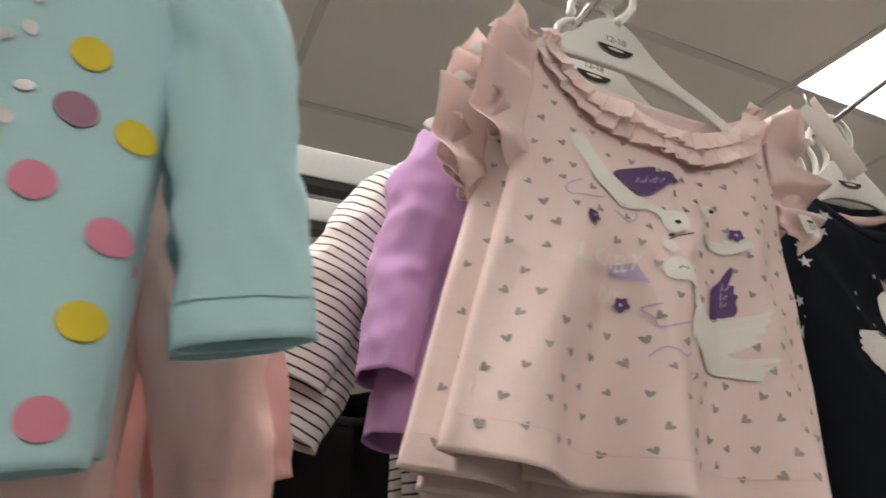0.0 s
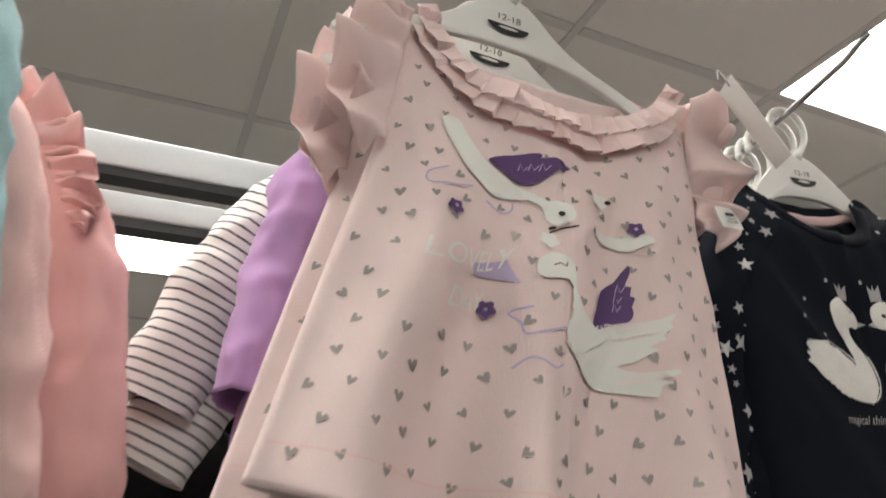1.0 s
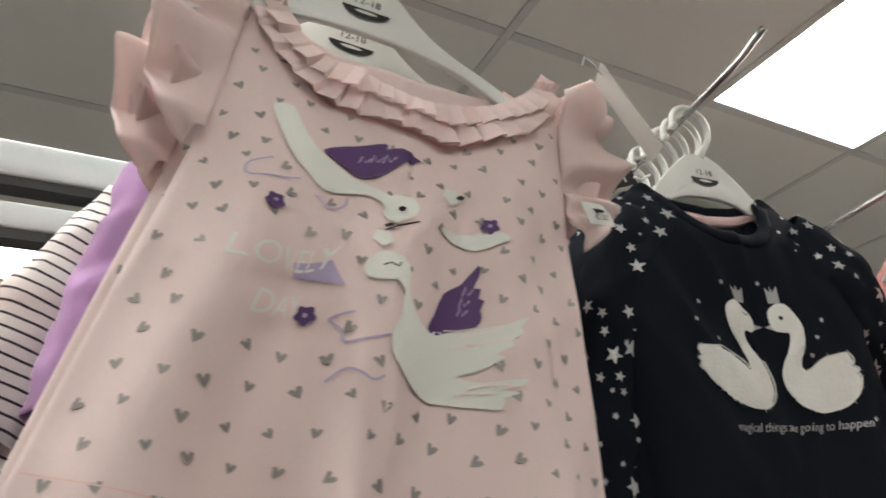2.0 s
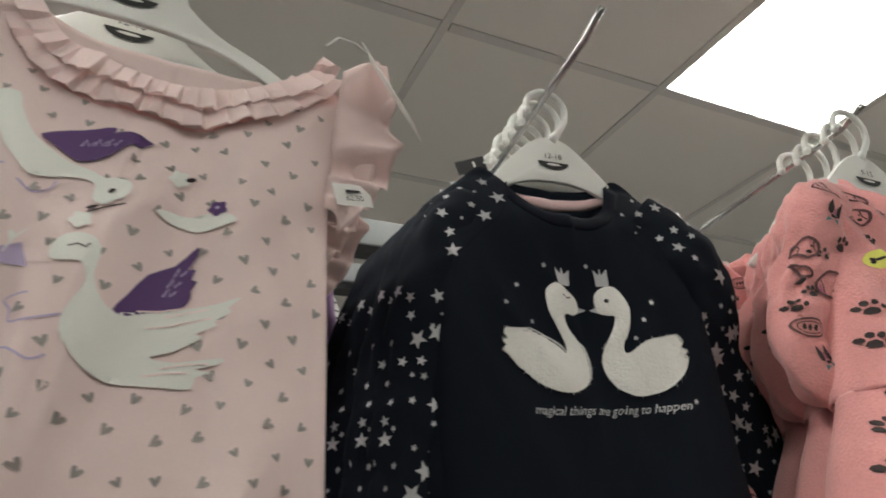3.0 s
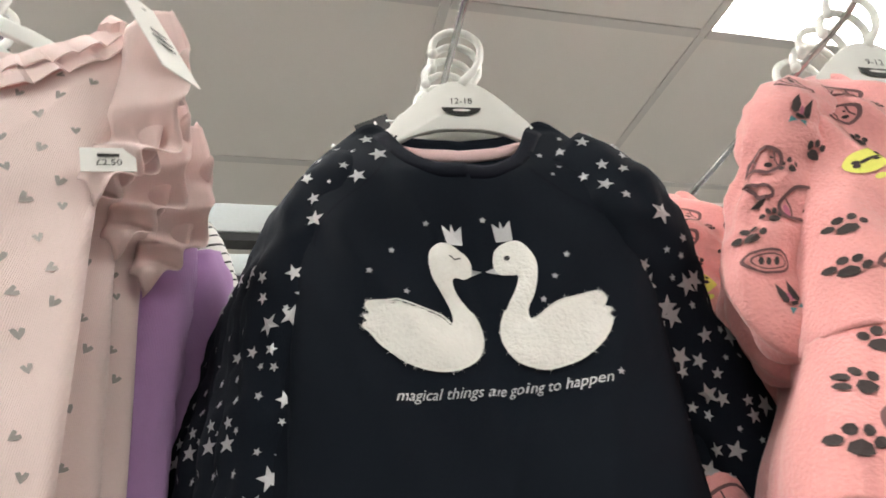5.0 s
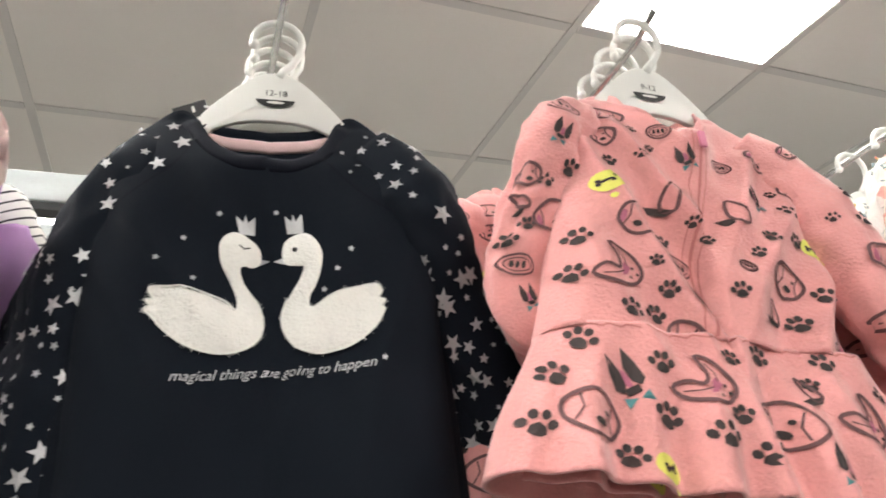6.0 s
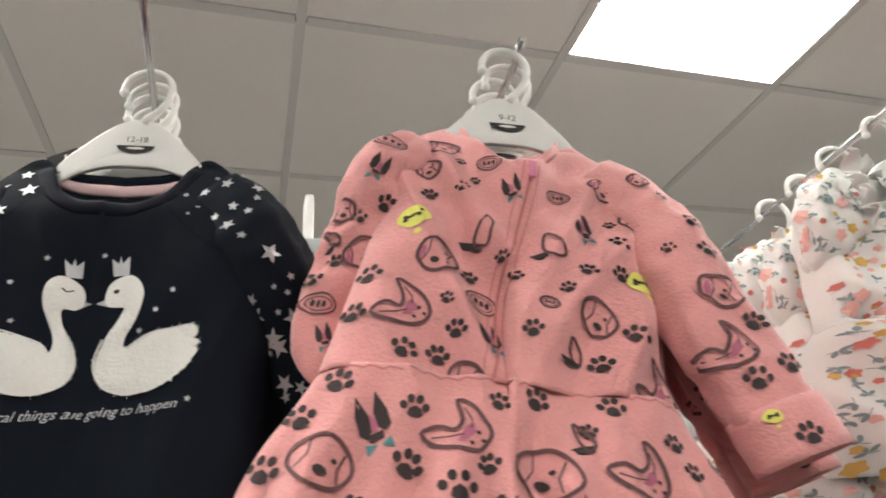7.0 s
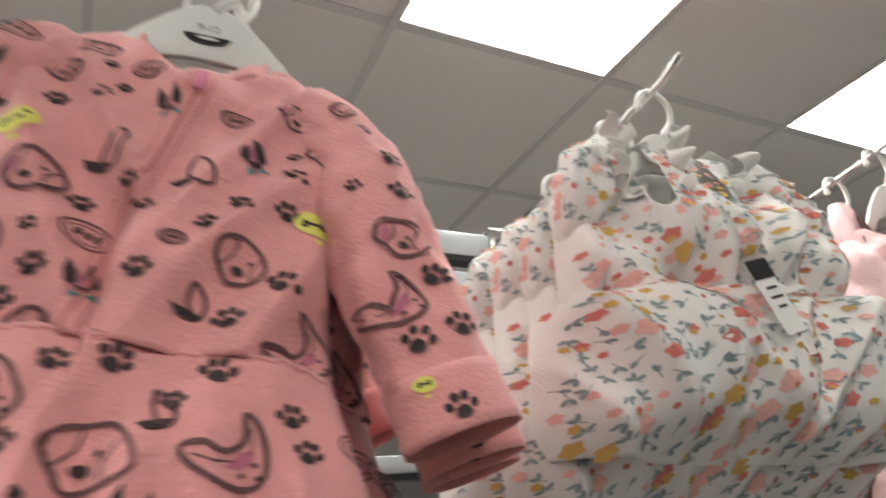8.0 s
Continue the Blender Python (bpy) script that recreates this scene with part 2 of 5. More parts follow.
class Sleeve:
    """A soft tube; sections of (x, z, half width, half depth, y) from the shoulder to the cuff."""

    def __init__(self, sections, seed, crease=0.004):
        d = [0.0]
        for a, b in zip(sections, sections[1:]):
            d.append(d[-1] + math.hypot(a[0] - b[0], a[1] - b[1]))
        self.length, self.seed, self.crease, self.line = d[-1], seed, crease, []
        self.f = [curve([(t, s[k]) for t, s in zip(d, sections)]) for k in range(5)]

    def at(self, u, t):
        x, z, a, b, y = (f(t) for f in self.f)
        e = 0.004
        tx, tz = self.f[0](t + e) - self.f[0](t - e), self.f[1](t + e) - self.f[1](t - e)
        k = math.hypot(tx, tz) or 1
        tx, tz = tx / k, tz / k
        c, s = math.cos(u), math.sin(u)
        r = 1 + self.crease / 0.04 * (noise.noise(Vector((u * 1.2 * 0.6 + self.seed, t * 26, self.seed))) + 0.6 * noise.noise(Vector((c * 2, t * 60, s * 2 + self.seed))) + 0.9 * (0.4 - abs(noise.noise(Vector((c * 1.3 + t * 14, t * 22 - c, s * 1.3 + self.seed)))) * 2))
        return Vector((x - tz * a * c * r, y - b * s * r, z + tx * a * c * r))

    def front(self, x, t):
        """x: metres across from the middle of the front."""
        return self.at(math.pi / 2 - x / max(self.f[2](t), 0.01), t)

    def over(self, x, v):
        """The front of the sleeve over a place of the garment; x across, v down."""
        if not self.line:
            for k in range(81):
                t = self.length * k / 80
                tx, tz = self.f[0](t + 0.004) - self.f[0](t - 0.004), self.f[1](t + 0.004) - self.f[1](t - 0.004)
                q = math.hypot(tx, tz) or 1
                self.line.append((t, self.f[0](t), self.f[1](t), tx / q, tz / q))
        t, cx, cz, tx, tz = min(self.line, key=lambda p: (p[1] - x) ** 2 + (p[2] + v) ** 2)
        t = max(0.0, min(self.length, t + (x - cx) * tx + (-v - cz) * tz))
        across = (x - cx) * -tz + (-v - cz) * tx
        return self.at(math.acos(max(-0.97, min(0.97, across / max(self.f[2](t), 0.01)))), t)

    def build(self, bm, n=40, m=64, ts=None, mats=None):
        ts = ts or [self.length * j / m for j in range(m + 1)]
        grid(bm, [[self.at(2 * math.pi * i / n, t) for i in range(n)] for t in ts], mats, close=True)


def normal_at(f, x, v, e=0.002):
    n = (f(x + e, v) - f(x - e, v)).cross(f(x, v + e) - f(x, v - e))
    return n.normalized() if n.length else Vector((0, -1, 0))


def outward(f, x, v):
    n = normal_at(f, x, v)
    return n if n.y < 0 else -n


def lay(bm, f, poly, off=0.0008):
    """A small flat shape on a surface, as a fan."""
    cx, cv = sum(p[0] for p in poly) / len(poly), sum(p[1] for p in poly) / len(poly)
    n = outward(f, cx, cv) * (off + 0.0007)
    c = bm.verts.new(f(cx, cv) + n)
    ring = [bm.verts.new(f(x, v) + n) for x, v in poly]
    for a, b in zip(ring, ring[1:] + ring[:1]):
        bm.faces.new((c, a, b))


def smooth_loop(pts, steps=4, closed=True):
    out, n = [], len(pts)
    for i in range(n if closed else n - 1):
        p = [pts[(i + k) % n] if closed else pts[max(0, min(n - 1, i + k))] for k in (-1, 0, 1, 2)]
        for j in range(steps):
            t = j / steps
            out.append(tuple(0.5 * (2 * p[1][a] + (p[2][a] - p[0][a]) * t + (2 * p[0][a] - 5 * p[1][a] + 4 * p[2][a] - p[3][a]) * t * t
                                    + (3 * p[1][a] - p[0][a] - 3 * p[2][a] + p[3][a]) * t ** 3) for a in (0, 1)))
    if not closed:
        out.append(pts[-1])
    return out


def lay_large(bm, f, poly, off=0.0016, puff=0.0, cell=0.0042):
    """A large shape that follows the surface."""
    flat = bmesh.new()
    flat.faces.new([flat.verts.new((x, v, 0)) for x, v in poly])
    flat.normal_update()
    bmesh.ops.triangulate(flat, faces=flat.faces[:], ngon_method="EAR_CLIP")
    for _ in range(5):
        es = [e for e in flat.edges if e.calc_length() > cell]
        if not es:
            break
        bmesh.ops.subdivide_edges(flat, edges=es, cuts=1)
        flat.normal_update()
        bmesh.ops.triangulate(flat, faces=flat.faces[:])
    flat.verts.index_update()
    rim = np.array(poly)
    made = {}
    for v in flat.verts:
        x, y = v.co.x, v.co.y
        up = off
        if puff:
            up += puff * (1 - math.exp(-float(np.min(np.hypot(rim[:, 0] - x, rim[:, 1] - y))) / 0.004)) + puff * 0.5 * wob(x, y, 3.0, 120)
        made[v] = bm.verts.new(f(x, y) + outward(f, x, y) * (up + 0.0006))
    done = set()
    for face in flat.faces:
        key = frozenset(v.index for v in face.verts)
        if key not in done:
            done.add(key)
            bm.faces.new([made[v] for v in face.verts])
    flat.free()


def line_on(bm, f, pts, width, off=0.001, closed=False):
    """A printed or sewn line on a surface."""
    n = len(pts)
    left, right = [], []
    for i, (x, v) in enumerate(pts):
        a = pts[(i - 1) % n] if closed or i else pts[0]
        b = pts[(i + 1) % n] if closed or i < n - 1 else pts[-1]
        dx, dv = b[0] - a[0], b[1] - a[1]
        k = math.hypot(dx, dv) or 1
        ox, ov = -dv / k * width / 2, dx / k * width / 2
        up = outward(f, x, v) * (off + 0.0006)
        left.append(f(x + ox, v + ov) + up)
        right.append(f(x - ox, v - ov) + up)
    if closed:
        left.append(left[0])
        right.append(right[0])
    grid(bm, [left, right])


def star(x, v, r, turn):
    return [(x + (r if k % 2 == 0 else r * 0.42) * math.sin(turn + math.pi * k / 5), v - (r if k % 2 == 0 else r * 0.42) * math.cos(turn + math.pi * k / 5)) for k in range(10)]


def oval(x, v, a, b, turn=0.0, n=10):
    out = []
    for k in range(n):
        c, s = a * math.cos(2 * math.pi * k / n), b * math.sin(2 * math.pi * k / n)
        out.append((x + c * math.cos(turn) - s * math.sin(turn), v + c * math.sin(turn) + s * math.cos(turn)))
    return out


def flower(x, v, r, turn=0.0, petals=5):
    return [(x + r * (0.87 + 0.13 * math.cos(petals * a)) * math.cos(a + turn), v + r * (0.87 + 0.13 * math.cos(petals * a)) * math.sin(a + turn)) for a in (2 * math.pi * k / 30 for k in range(30))]


LETTERS = {}


def letters(text, shear=0.0):
    """The flat mesh of a line of writing, one unit high."""
    if (text, shear) not in LETTERS:
        c = bpy.data.curves.new("writing", "FONT")
        c.body, c.size, c.shear, c.align_x, c.resolution_u = text, 1.0, shear, "CENTER", 3
        ob = new("writing", c)
        bpy.context.view_layer.update()
        me = bpy.data.meshes.new_from_object(ob.evaluated_get(bpy.context.evaluated_depsgraph_get()))
        LETTERS[(text, shear)] = ([v.co.copy() for v in me.vertices], [tuple(p.vertices) for p in me.polygons])
        bpy.data.objects.remove(ob)
        bpy.data.curves.remove(c)
        bpy.data.meshes.remove(me)
    return LETTERS[(text, shear)]


def write_on(bm, f, text, x, v, size, width=None, shear=0.0, slope=0.0, off=0.0028):
    vs, fs = letters(text, shear)
    span = max(p.x for p in vs) - min(p.x for p in vs)
    k = width / span if width else size
    made = []
    for p in vs:
        px, pv = x + p.x * k, v - p.y * size - slope * p.x * k
        made.append(bm.verts.new(f(px, pv) + outward(f, px, pv) * (off + 0.0008)))
    for p in fs:
        if len(set(p)) == len(p):
            bm.faces.new([made[i] for i in p])


# ---- the shop ----
CEIL = 2.6
COLS = [-5.8 + 0.6 * k for k in range(14)] + [2.70 + 0.6 * k for k in range(9)]
LINES = [-4.6 + 0.6 * k for k in range(25)]
LIGHTS = [(x, y) for x in (-2.2, -0.4, 1.4, 2.70) for y in (-2.2, -0.4, 1.4, 3.2, 5.0, 6.8) if not (x == 2.70 and y < 0)]


def cell(x0, y0):
    x1 = min(c for c in COLS if c > x0 + 0.01)
    return x0, y0, x1, y0 + 0.6


lit = [cell(min(COLS, key=lambda c: abs(c - x)), min(LINES, key=lambda c: abs(c - y))) for x, y in LIGHTS]
bm = bmesh.new()
for x0, x1 in zip(COLS, COLS[1:]):
    for y0, y1 in zip(LINES, LINES[1:]):
        if not any(abs(a[0] - x0) < 0.01 and abs(a[1] - y0) < 0.01 for a in lit):
            box(bm, (x0 + 0.009, y0 + 0.009, CEIL), (x1 - 0.009, y1 - 0.009, CEIL + 0.015))
tagged(part("ceiling", bm, TILE, smooth=False), "off-white mineral fibre ceiling tiles in a grid", "ceiling", kind="structure")
bm = bmesh.new()
for x in COLS:
    box(bm, (x - 0.010, LINES[0], CEIL - 0.004), (x + 0.010, LINES[-1], CEIL + 0.001))
for y in LINES:
    for x0, x1 in zip(COLS, COLS[1:]):
        box(bm, (x0 + 0.0125, y - 0.012, CEIL - 0.004), (x1 - 0.0125, y + 0.012, CEIL + 0.001))
box(bm, (COLS[0], LINES[0], CEIL + 0.03), (COLS[-1], LINES[-1], CEIL + 0.05))
tagged(part("ceiling_trim", bm, TBAR, smooth=False), "thin white metal ceiling grid between tiles", "ceiling grid", kind="structure")
X0, X1, Y0, Y1 = COLS[0], COLS[-1], LINES[0], LINES[-1]
for name, lo, hi, mat, label in (
        ("floor", (X0, Y0, -0.05), (X1, Y1, 0), FLOOR, "grey speckled vinyl shop floor"),
        ("wall_north", (X0, Y1, 0), (X1, Y1 + 0.1, CEIL + 0.05), WALL, "plain painted shop wall"),
        ("wall_south", (X0, Y0 - 0.1, 0), (X1, Y0, CEIL + 0.05), WALL, "plain painted shop wall"),
        ("wall_west", (X0 - 0.1, Y0, 0), (X0, Y1, CEIL + 0.05), WALL, "plain painted shop wall"),
        ("wall_east", (X1, Y0, 0), (X1 + 0.1, Y1, CEIL + 0.05), WALL, "plain painted shop wall")):
    bm = bmesh.new()
    box(bm, lo, hi)
    tagged(part(name, bm, mat, smooth=False), label, name.split("_")[0], kind="structure")
for x0, y0, x1, y1 in lit:
    root = thing("ceiling_light", pose(x0, y0, CEIL), "square white lit panel light set in the ceiling", "ceiling light", "ceiling lights")
    bm = bmesh.new()
    for lo, hi in (((0.0125, 0.0125), (x1 - x0 - 0.0125, 0.0145)), ((0.0125, y1 - y0 - 0.0145), (x1 - x0 - 0.0125, y1 - y0 - 0.0125)),
                   ((0.0125, 0.015), (0.0145, y1 - y0 - 0.015)), ((x1 - x0 - 0.0145, 0.015), (x1 - x0 - 0.0125, y1 - y0 - 0.015))):
        box(bm, (*lo, -0.003), (*hi, 0.02))
    part("frame", bm, WHITE_METAL, root, smooth=False)
    bm = bmesh.new()
    box(bm, (0.015, 0.015, -0.002), (x1 - x0 - 0.015, y1 - y0 - 0.015, 0.012))
    part("diffuser", bm, GLOW, root, "glowing white diffuser", smooth=False)

# ---- the clothes rack ----
RAIL_Y = 1.74
rack = thing("clothes_rack", pose(0, RAIL_Y, 0), "grey metal display rack with two flat rails and white uprights", "clothes rack")


def rail(z0, z1, y0=0.0, y1=0.026, xa=-1.75, xb=3.2):
    bm = bmesh.new()
    box(bm, (xa, y0, z0), (xb, y1, z1), 0.002)
    part("rail", bm, STEEL_PAINT, rack, "flat grey metal rail")
    # black strip just below the rail, a little narrower than it
    bm = bmesh.new()
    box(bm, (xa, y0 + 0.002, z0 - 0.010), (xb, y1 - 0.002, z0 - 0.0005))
    part("rail_underside", bm, BLACK_CARD, rack, "black strip along the underside of the rail", smooth=False)


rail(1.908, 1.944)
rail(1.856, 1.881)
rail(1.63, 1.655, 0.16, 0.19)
for x in (-1.7, -0.45, 0.806, 2.05, 3.15):
    bm = bmesh.new()
    box(bm, (x - 0.006, 0.03, 0.0), (x + 0.006, 0.07, 2.03), 0.002)
    part("upright", bm, WHITE_METAL, rack, "slim white upright post")
    bm = bmesh.new()
    box(bm, (x - 0.02, -0.25, 0.0), (x + 0.02, 0.35, 0.03), 0.004)
    part("foot", bm, WHITE_METAL, rack)


def display_arm(x, z_tip, y_tip, dx=0.0, z_rail=1.932):
    """A rod that runs out from the rail and turns up at its end."""
    root = thing("display_arm", pose(x, RAIL_Y, z_rail), "thin shiny steel display arm with an upturned tip", "display arm", "display arms")
    y, z = y_tip - RAIL_Y, z_tip - z_rail
    bend = Vector((0, y + 0.034, z - 0.013))
    bm = bmesh.new()
    sweep(bm, [(dx, 0, 0), bend * 0.6, bend * 0.93, bend + Vector((0, -0.004, 0.001)), (0, y + 0.012, z - 0.004), (0, y, z)], 0.0036, 10)
    part("rod", bm, CHROME, root)
    bm = bmesh.new()
    box(bm, (dx - 0.015, -0.006, -0.024), (dx + 0.015, -0.0005, 0.022), 0.0015)
    box(bm, (dx - 0.015, -0.0055, 0.0185), (dx + 0.015, 0.03, 0.0225), 0.001)
    part("bracket", bm, CHROME, root)
    return root


ARMS = {"teal": (-0.19, 1.985, 1.32), "pink": (0.262, 2.003, 1.385), "navy": (0.633, 2.004, 1.389), "coral": (0.968, 1.974, 1.373), "floral": (1.41, 1.970, 1.349), "fluff": (1.86, 1.99, 1.37)}
for x, z, y in ARMS.values():
    display_arm(x, z, y)


def arm_z(key, y):
    """The height of the rod's top at y."""
    _, z, yt = ARMS[key]
    z0, z1 = z - 0.013, 1.932
    return z0 + (z1 - z0) * (y - yt - 0.034) / (RAIL_Y - yt - 0.034) + 0.004


# ---- hangers ----
FLAT = [(0.0, -0.056), (0.010, -0.057), (0.022, -0.065), (0.036, -0.080), (0.052, -0.093), (0.068, -0.102), (0.092, -0.112), (0.118, -0.127), (0.122, -0.135), (0.116, -0.138)]
FLAT_UNDER = [(0.09, -0.123), (0.065, -0.1125), (0.04, -0.1075), (0.02, -0.1055)]
STEEP = [(0.0, -0.056), (0.010, -0.057), (0.022, -0.064), (0.035, -0.076), (0.048, -0.090), (0.058, -0.102), (0.067, -0.117), (0.082, -0.133), (0.098, -0.148), (0.101, -0.154), (0.096, -0.157)]
STEEP_UNDER = [(0.078, -0.147), (0.062, -0.134), (0.05, -0.119), (0.03, -0.110), (0.015, -0.107)]


def hanger(size, side, under):
    root = thing("hanger", pose(0, 0, 0), "white plastic child's hanger with a printed size mark", "hanger", "hangers")
    bm = bmesh.new()
    right = smooth_loop(side, 3, False) + smooth_loop(under, 3, False)
    loop = right + [(0, under[-1][1] + 0.0005)] + [(-x, z) for x, z in right[::-1]][:-1]
    f = bm.faces.new([bm.verts.new((x, -0.0025, z)) for x, z in loop])
    rim = bmesh.ops.extrude_face_region(bm, geom=[f])
    bmesh.ops.translate(bm, verts=[v for v in rim["geom"] if isinstance(v, bmesh.types.BMVert)], vec=(0, 0.005, 0))
    bmesh.ops.recalc_face_normals(bm, faces=bm.faces)
    es = [e for e in bm.edges if len(e.link_faces) == 2 and abs(e.verts[0].co.y - e.verts[1].co.y) < 1e-6]
    bmesh.ops.bevel(bm, geom=es, offset=0.0011, segments=2, affect="EDGES", profile=0.5)
    yoke = part("yoke", bm, PLASTIC, root)
    bm = bmesh.new()
    path = [(0.002, 0, -0.060), (0.006, 0, -0.052), (0.014, 0, -0.042), (0.020, 0, -0.031)]
    path += [(0.0215 * math.cos(a), 0, -0.0185 + 0.0215 * math.sin(a)) for a in (math.radians(d) for d in range(-15, 200, 13))]
    sweep(bm, path, [0.0048, 0.0042] + [0.0034] * (len(path) - 2), 8)
    ball(bm, path[-1], 0.0046)
    part("hook", bm, PLASTIC, root)
    bm = bmesh.new()
    arc = [(0.0165 * math.cos(math.pi * k / 12), 0.0855 + 0.0085 * math.sin(math.pi * k / 12)) for k in range(13)]
    lay(bm, lambda x, v: Vector((x, -0.0026, -v)), arc, 0.0004)
    badge = part("size_badge", bm, INK, yoke, "black half-moon mark", smooth=False)
    bm = bmesh.new()
    write_on(bm, lambda x, v: Vector((x, -0.0026, -v)), size, 0, 0.0815, 0.0085, off=0.0004)
    part("size_writing", bm, INK, yoke, "black printed size numbers", smooth=False)
    bm = bmesh.new()
    lay(bm, lambda x, v: Vector((x, -0.0026, -v)), oval(0, 0.0885, 0.008, 0.0014, n=8), 0.0007)
    part("mark_bar", bm, CARD, yoke, "small white bar", smooth=False)
    return root


HANGERS = {"12-18": hanger("12-18", STEEP, STEEP_UNDER), "9-12": hanger("9-12", STEEP, STEEP_UNDER), "wide": hanger("12-18", FLAT, FLAT_UNDER)}
FIRST_USE = set()


def hang(size, key, y, dx=0.0, rz=0.0, ry=0.0):
    m = pose(ARMS[key][0] + dx, y, arm_z(key, y), 0, ry, rz)
    if size not in FIRST_USE:
        FIRST_USE.add(size)
        HANGERS[size].matrix_basis = m
        return HANGERS[size]
    return copy_thing(HANGERS[size], m)


# ---- garments ----


def garment(name, label, category="", group=""):
    return thing(name, pose(0, 0, 0), label, category or "top", group)


def body(root, torso, mat, name="body", n=44, m=40, thick=0.0012, mats=None):
    bm = bmesh.new()
    torso.build(bm, n, m, mats)
    return part(name, bm, mat, root, thick=thick)


def sleeve(root, sections, seed, mat, mirror=False, crease=0.004, name="sleeve"):
    sl = Sleeve([(-s[0] if mirror else s[0], *s[1:]) for s in sections], seed, crease)
    bm = bmesh.new()
    sl.build(bm)
    if mirror:
        bmesh.ops.reverse_faces(bm, faces=bm.faces)
    part(name, bm, mat, root, thick=0.001)
    return sl


def flutter(root, p0, p1, side, reach, seed, mat, waves=6, name="flutter_sleeve", lift=0.0, front=-0.012, thick=0.0007):
    """A gathered frill that stands out from the armhole between two heights."""
    bm = bmesh.new()
    n, m = 90, 10
    rows = []
    for j in range(m + 1):
        b = j / m
        row = []
        for i in range(n + 1):
            a = i / n
            sway = 0.7 * math.sin(2 * math.pi * waves * a + seed + 2.0 * math.sin(5 * a + seed) + 1.2 * b) + 0.9 * noise.noise(Vector((a * 4.0, b * 1.4, seed * 3.1)))
            x = p0[0] + (p1[0] - p0[0]) * a
            z = p0[1] + (p1[1] - p0[1]) * a
            out = reach * math.sin(math.pi * min(1, 0.18 + a * 0.78)) ** 0.6
            x += side * (out * b + 0.004 * b * sway * math.cos(9 * a))
            z += lift * b * (1 - a) + 0.003 * b * math.sin(2 * math.pi * waves * a + seed) - 0.012 * b * b * a
            y = front + 0.030 * a * (1 - a) + (0.004 + 0.011 * b) * sway - 0.006 * b + 0.004 * wob(x, z, seed, 60)
            row.append(Vector((x, y, z)))
        rows.append(row)
    grid(bm, rows)
    return part(name, bm, mat, root, thick=thick)


def pleats(root, torso, path, width, seed, mat, count, name="neck_ruffle", up=0.0):
    """A box-pleated frill along a neckline."""
    bm = bmesh.new()
    n, m = count * 6, 4
    rng = random.Random(seed)
    lift = [rng.uniform(-0.3, 1.0) for _ in range(count + 2)]
    rows = []
    for j in range(m + 1):
        b = j / m
        row = []
        for i in range(n + 1):
            a = i / n
            k, h = divmod(i, 6)
            x, v = path(a)
            dx, dv = path(min(1, a + 0.01))[0] - path(max(0, a - 0.01))[0], path(min(1, a + 0.01))[1] - path(max(0, a - 0.01))[1]
            q = math.hypot(dx, dv) or 1
            w = width * b * (1 + 0.12 * lift[k])
            px, pv = x - dv / q * w, v + dx / q * w
            saw = (0.0002, 0.0012, 0.0020, 0.0026, 0.0030, 0.0032)[h]
            p = torso.front(max(-0.2, min(0.2, px)), pv) if pv > 0 else Vector((px, -0.006, -pv))
            p.y -= 0.003 + up + (saw + 0.003 * lift[k]) * (0.3 + b)
            row.append(p)
        rows.append(row)
    grid(bm, rows)
    return part(name, bm, mat, root, thick=0.0006, smooth=False)


def neck_band(root, torso, mat, frac, width, name="neckband", side="f", off=0.0015, shift=0.0):
    """A ribbed band along a neckline."""
    top = torso.neck_f if side == "f" else torso.neck_b
    f = torso.front if side == "f" else torso.back
    bm = bmesh.new()
    rows = []
    for b in (0.0, 0.25, 0.5, 0.75, 1.0):
        row = []
        for i in range(41):
            s = frac * (2 * i / 40 - 1)
            v = top(abs(s)) + shift
            x = s * torso.w(v)
            g = 1 + width * b / (frac * torso.w(v)) * abs(s / frac) * 0.8
            p = f(x * g, v + width * b * (1 - 0.45 * abs(s / frac) ** 3))
            p.y += (-off if side == "f" else off) * (math.sin(math.pi * b) + 0.3)
            row.append(p)
        rows.append(row)
    grid(bm, rows)
    return part(name, bm, mat, root, thick=0.0008)


def scatter(x0, x1, v0, v1, step, seed, jitter=0.25):
    rng = random.Random(seed)
    out, row, v = [], 0, v0
    while v < v1:
        x = x0 + (step / 2 if row % 2 else 0)
        while x < x1:
            out.append((x + rng.uniform(-jitter, jitter) * step, v + rng.uniform(-jitter, jitter) * step, rng))
            x += step
        v += step * 0.86
        row += 1
    return out


def heart(x, v, r, turn):
    pts = [(-0.95, -0.75), (-0.35, -0.95), (0.0, -0.35), (0.35, -0.95), (0.95, -0.75), (0.75, 0.0), (0.0, 0.9), (-0.5, 0.2)]
    c, s = math.cos(turn), math.sin(turn)
    return [(x + r * (a * c - b * s), v + r * (a * s + b * c)) for a, b in pts]


def mm(pts):
    return [(x / 1000 + 0.002, -z / 1000 + 0.013) for x, z in pts]


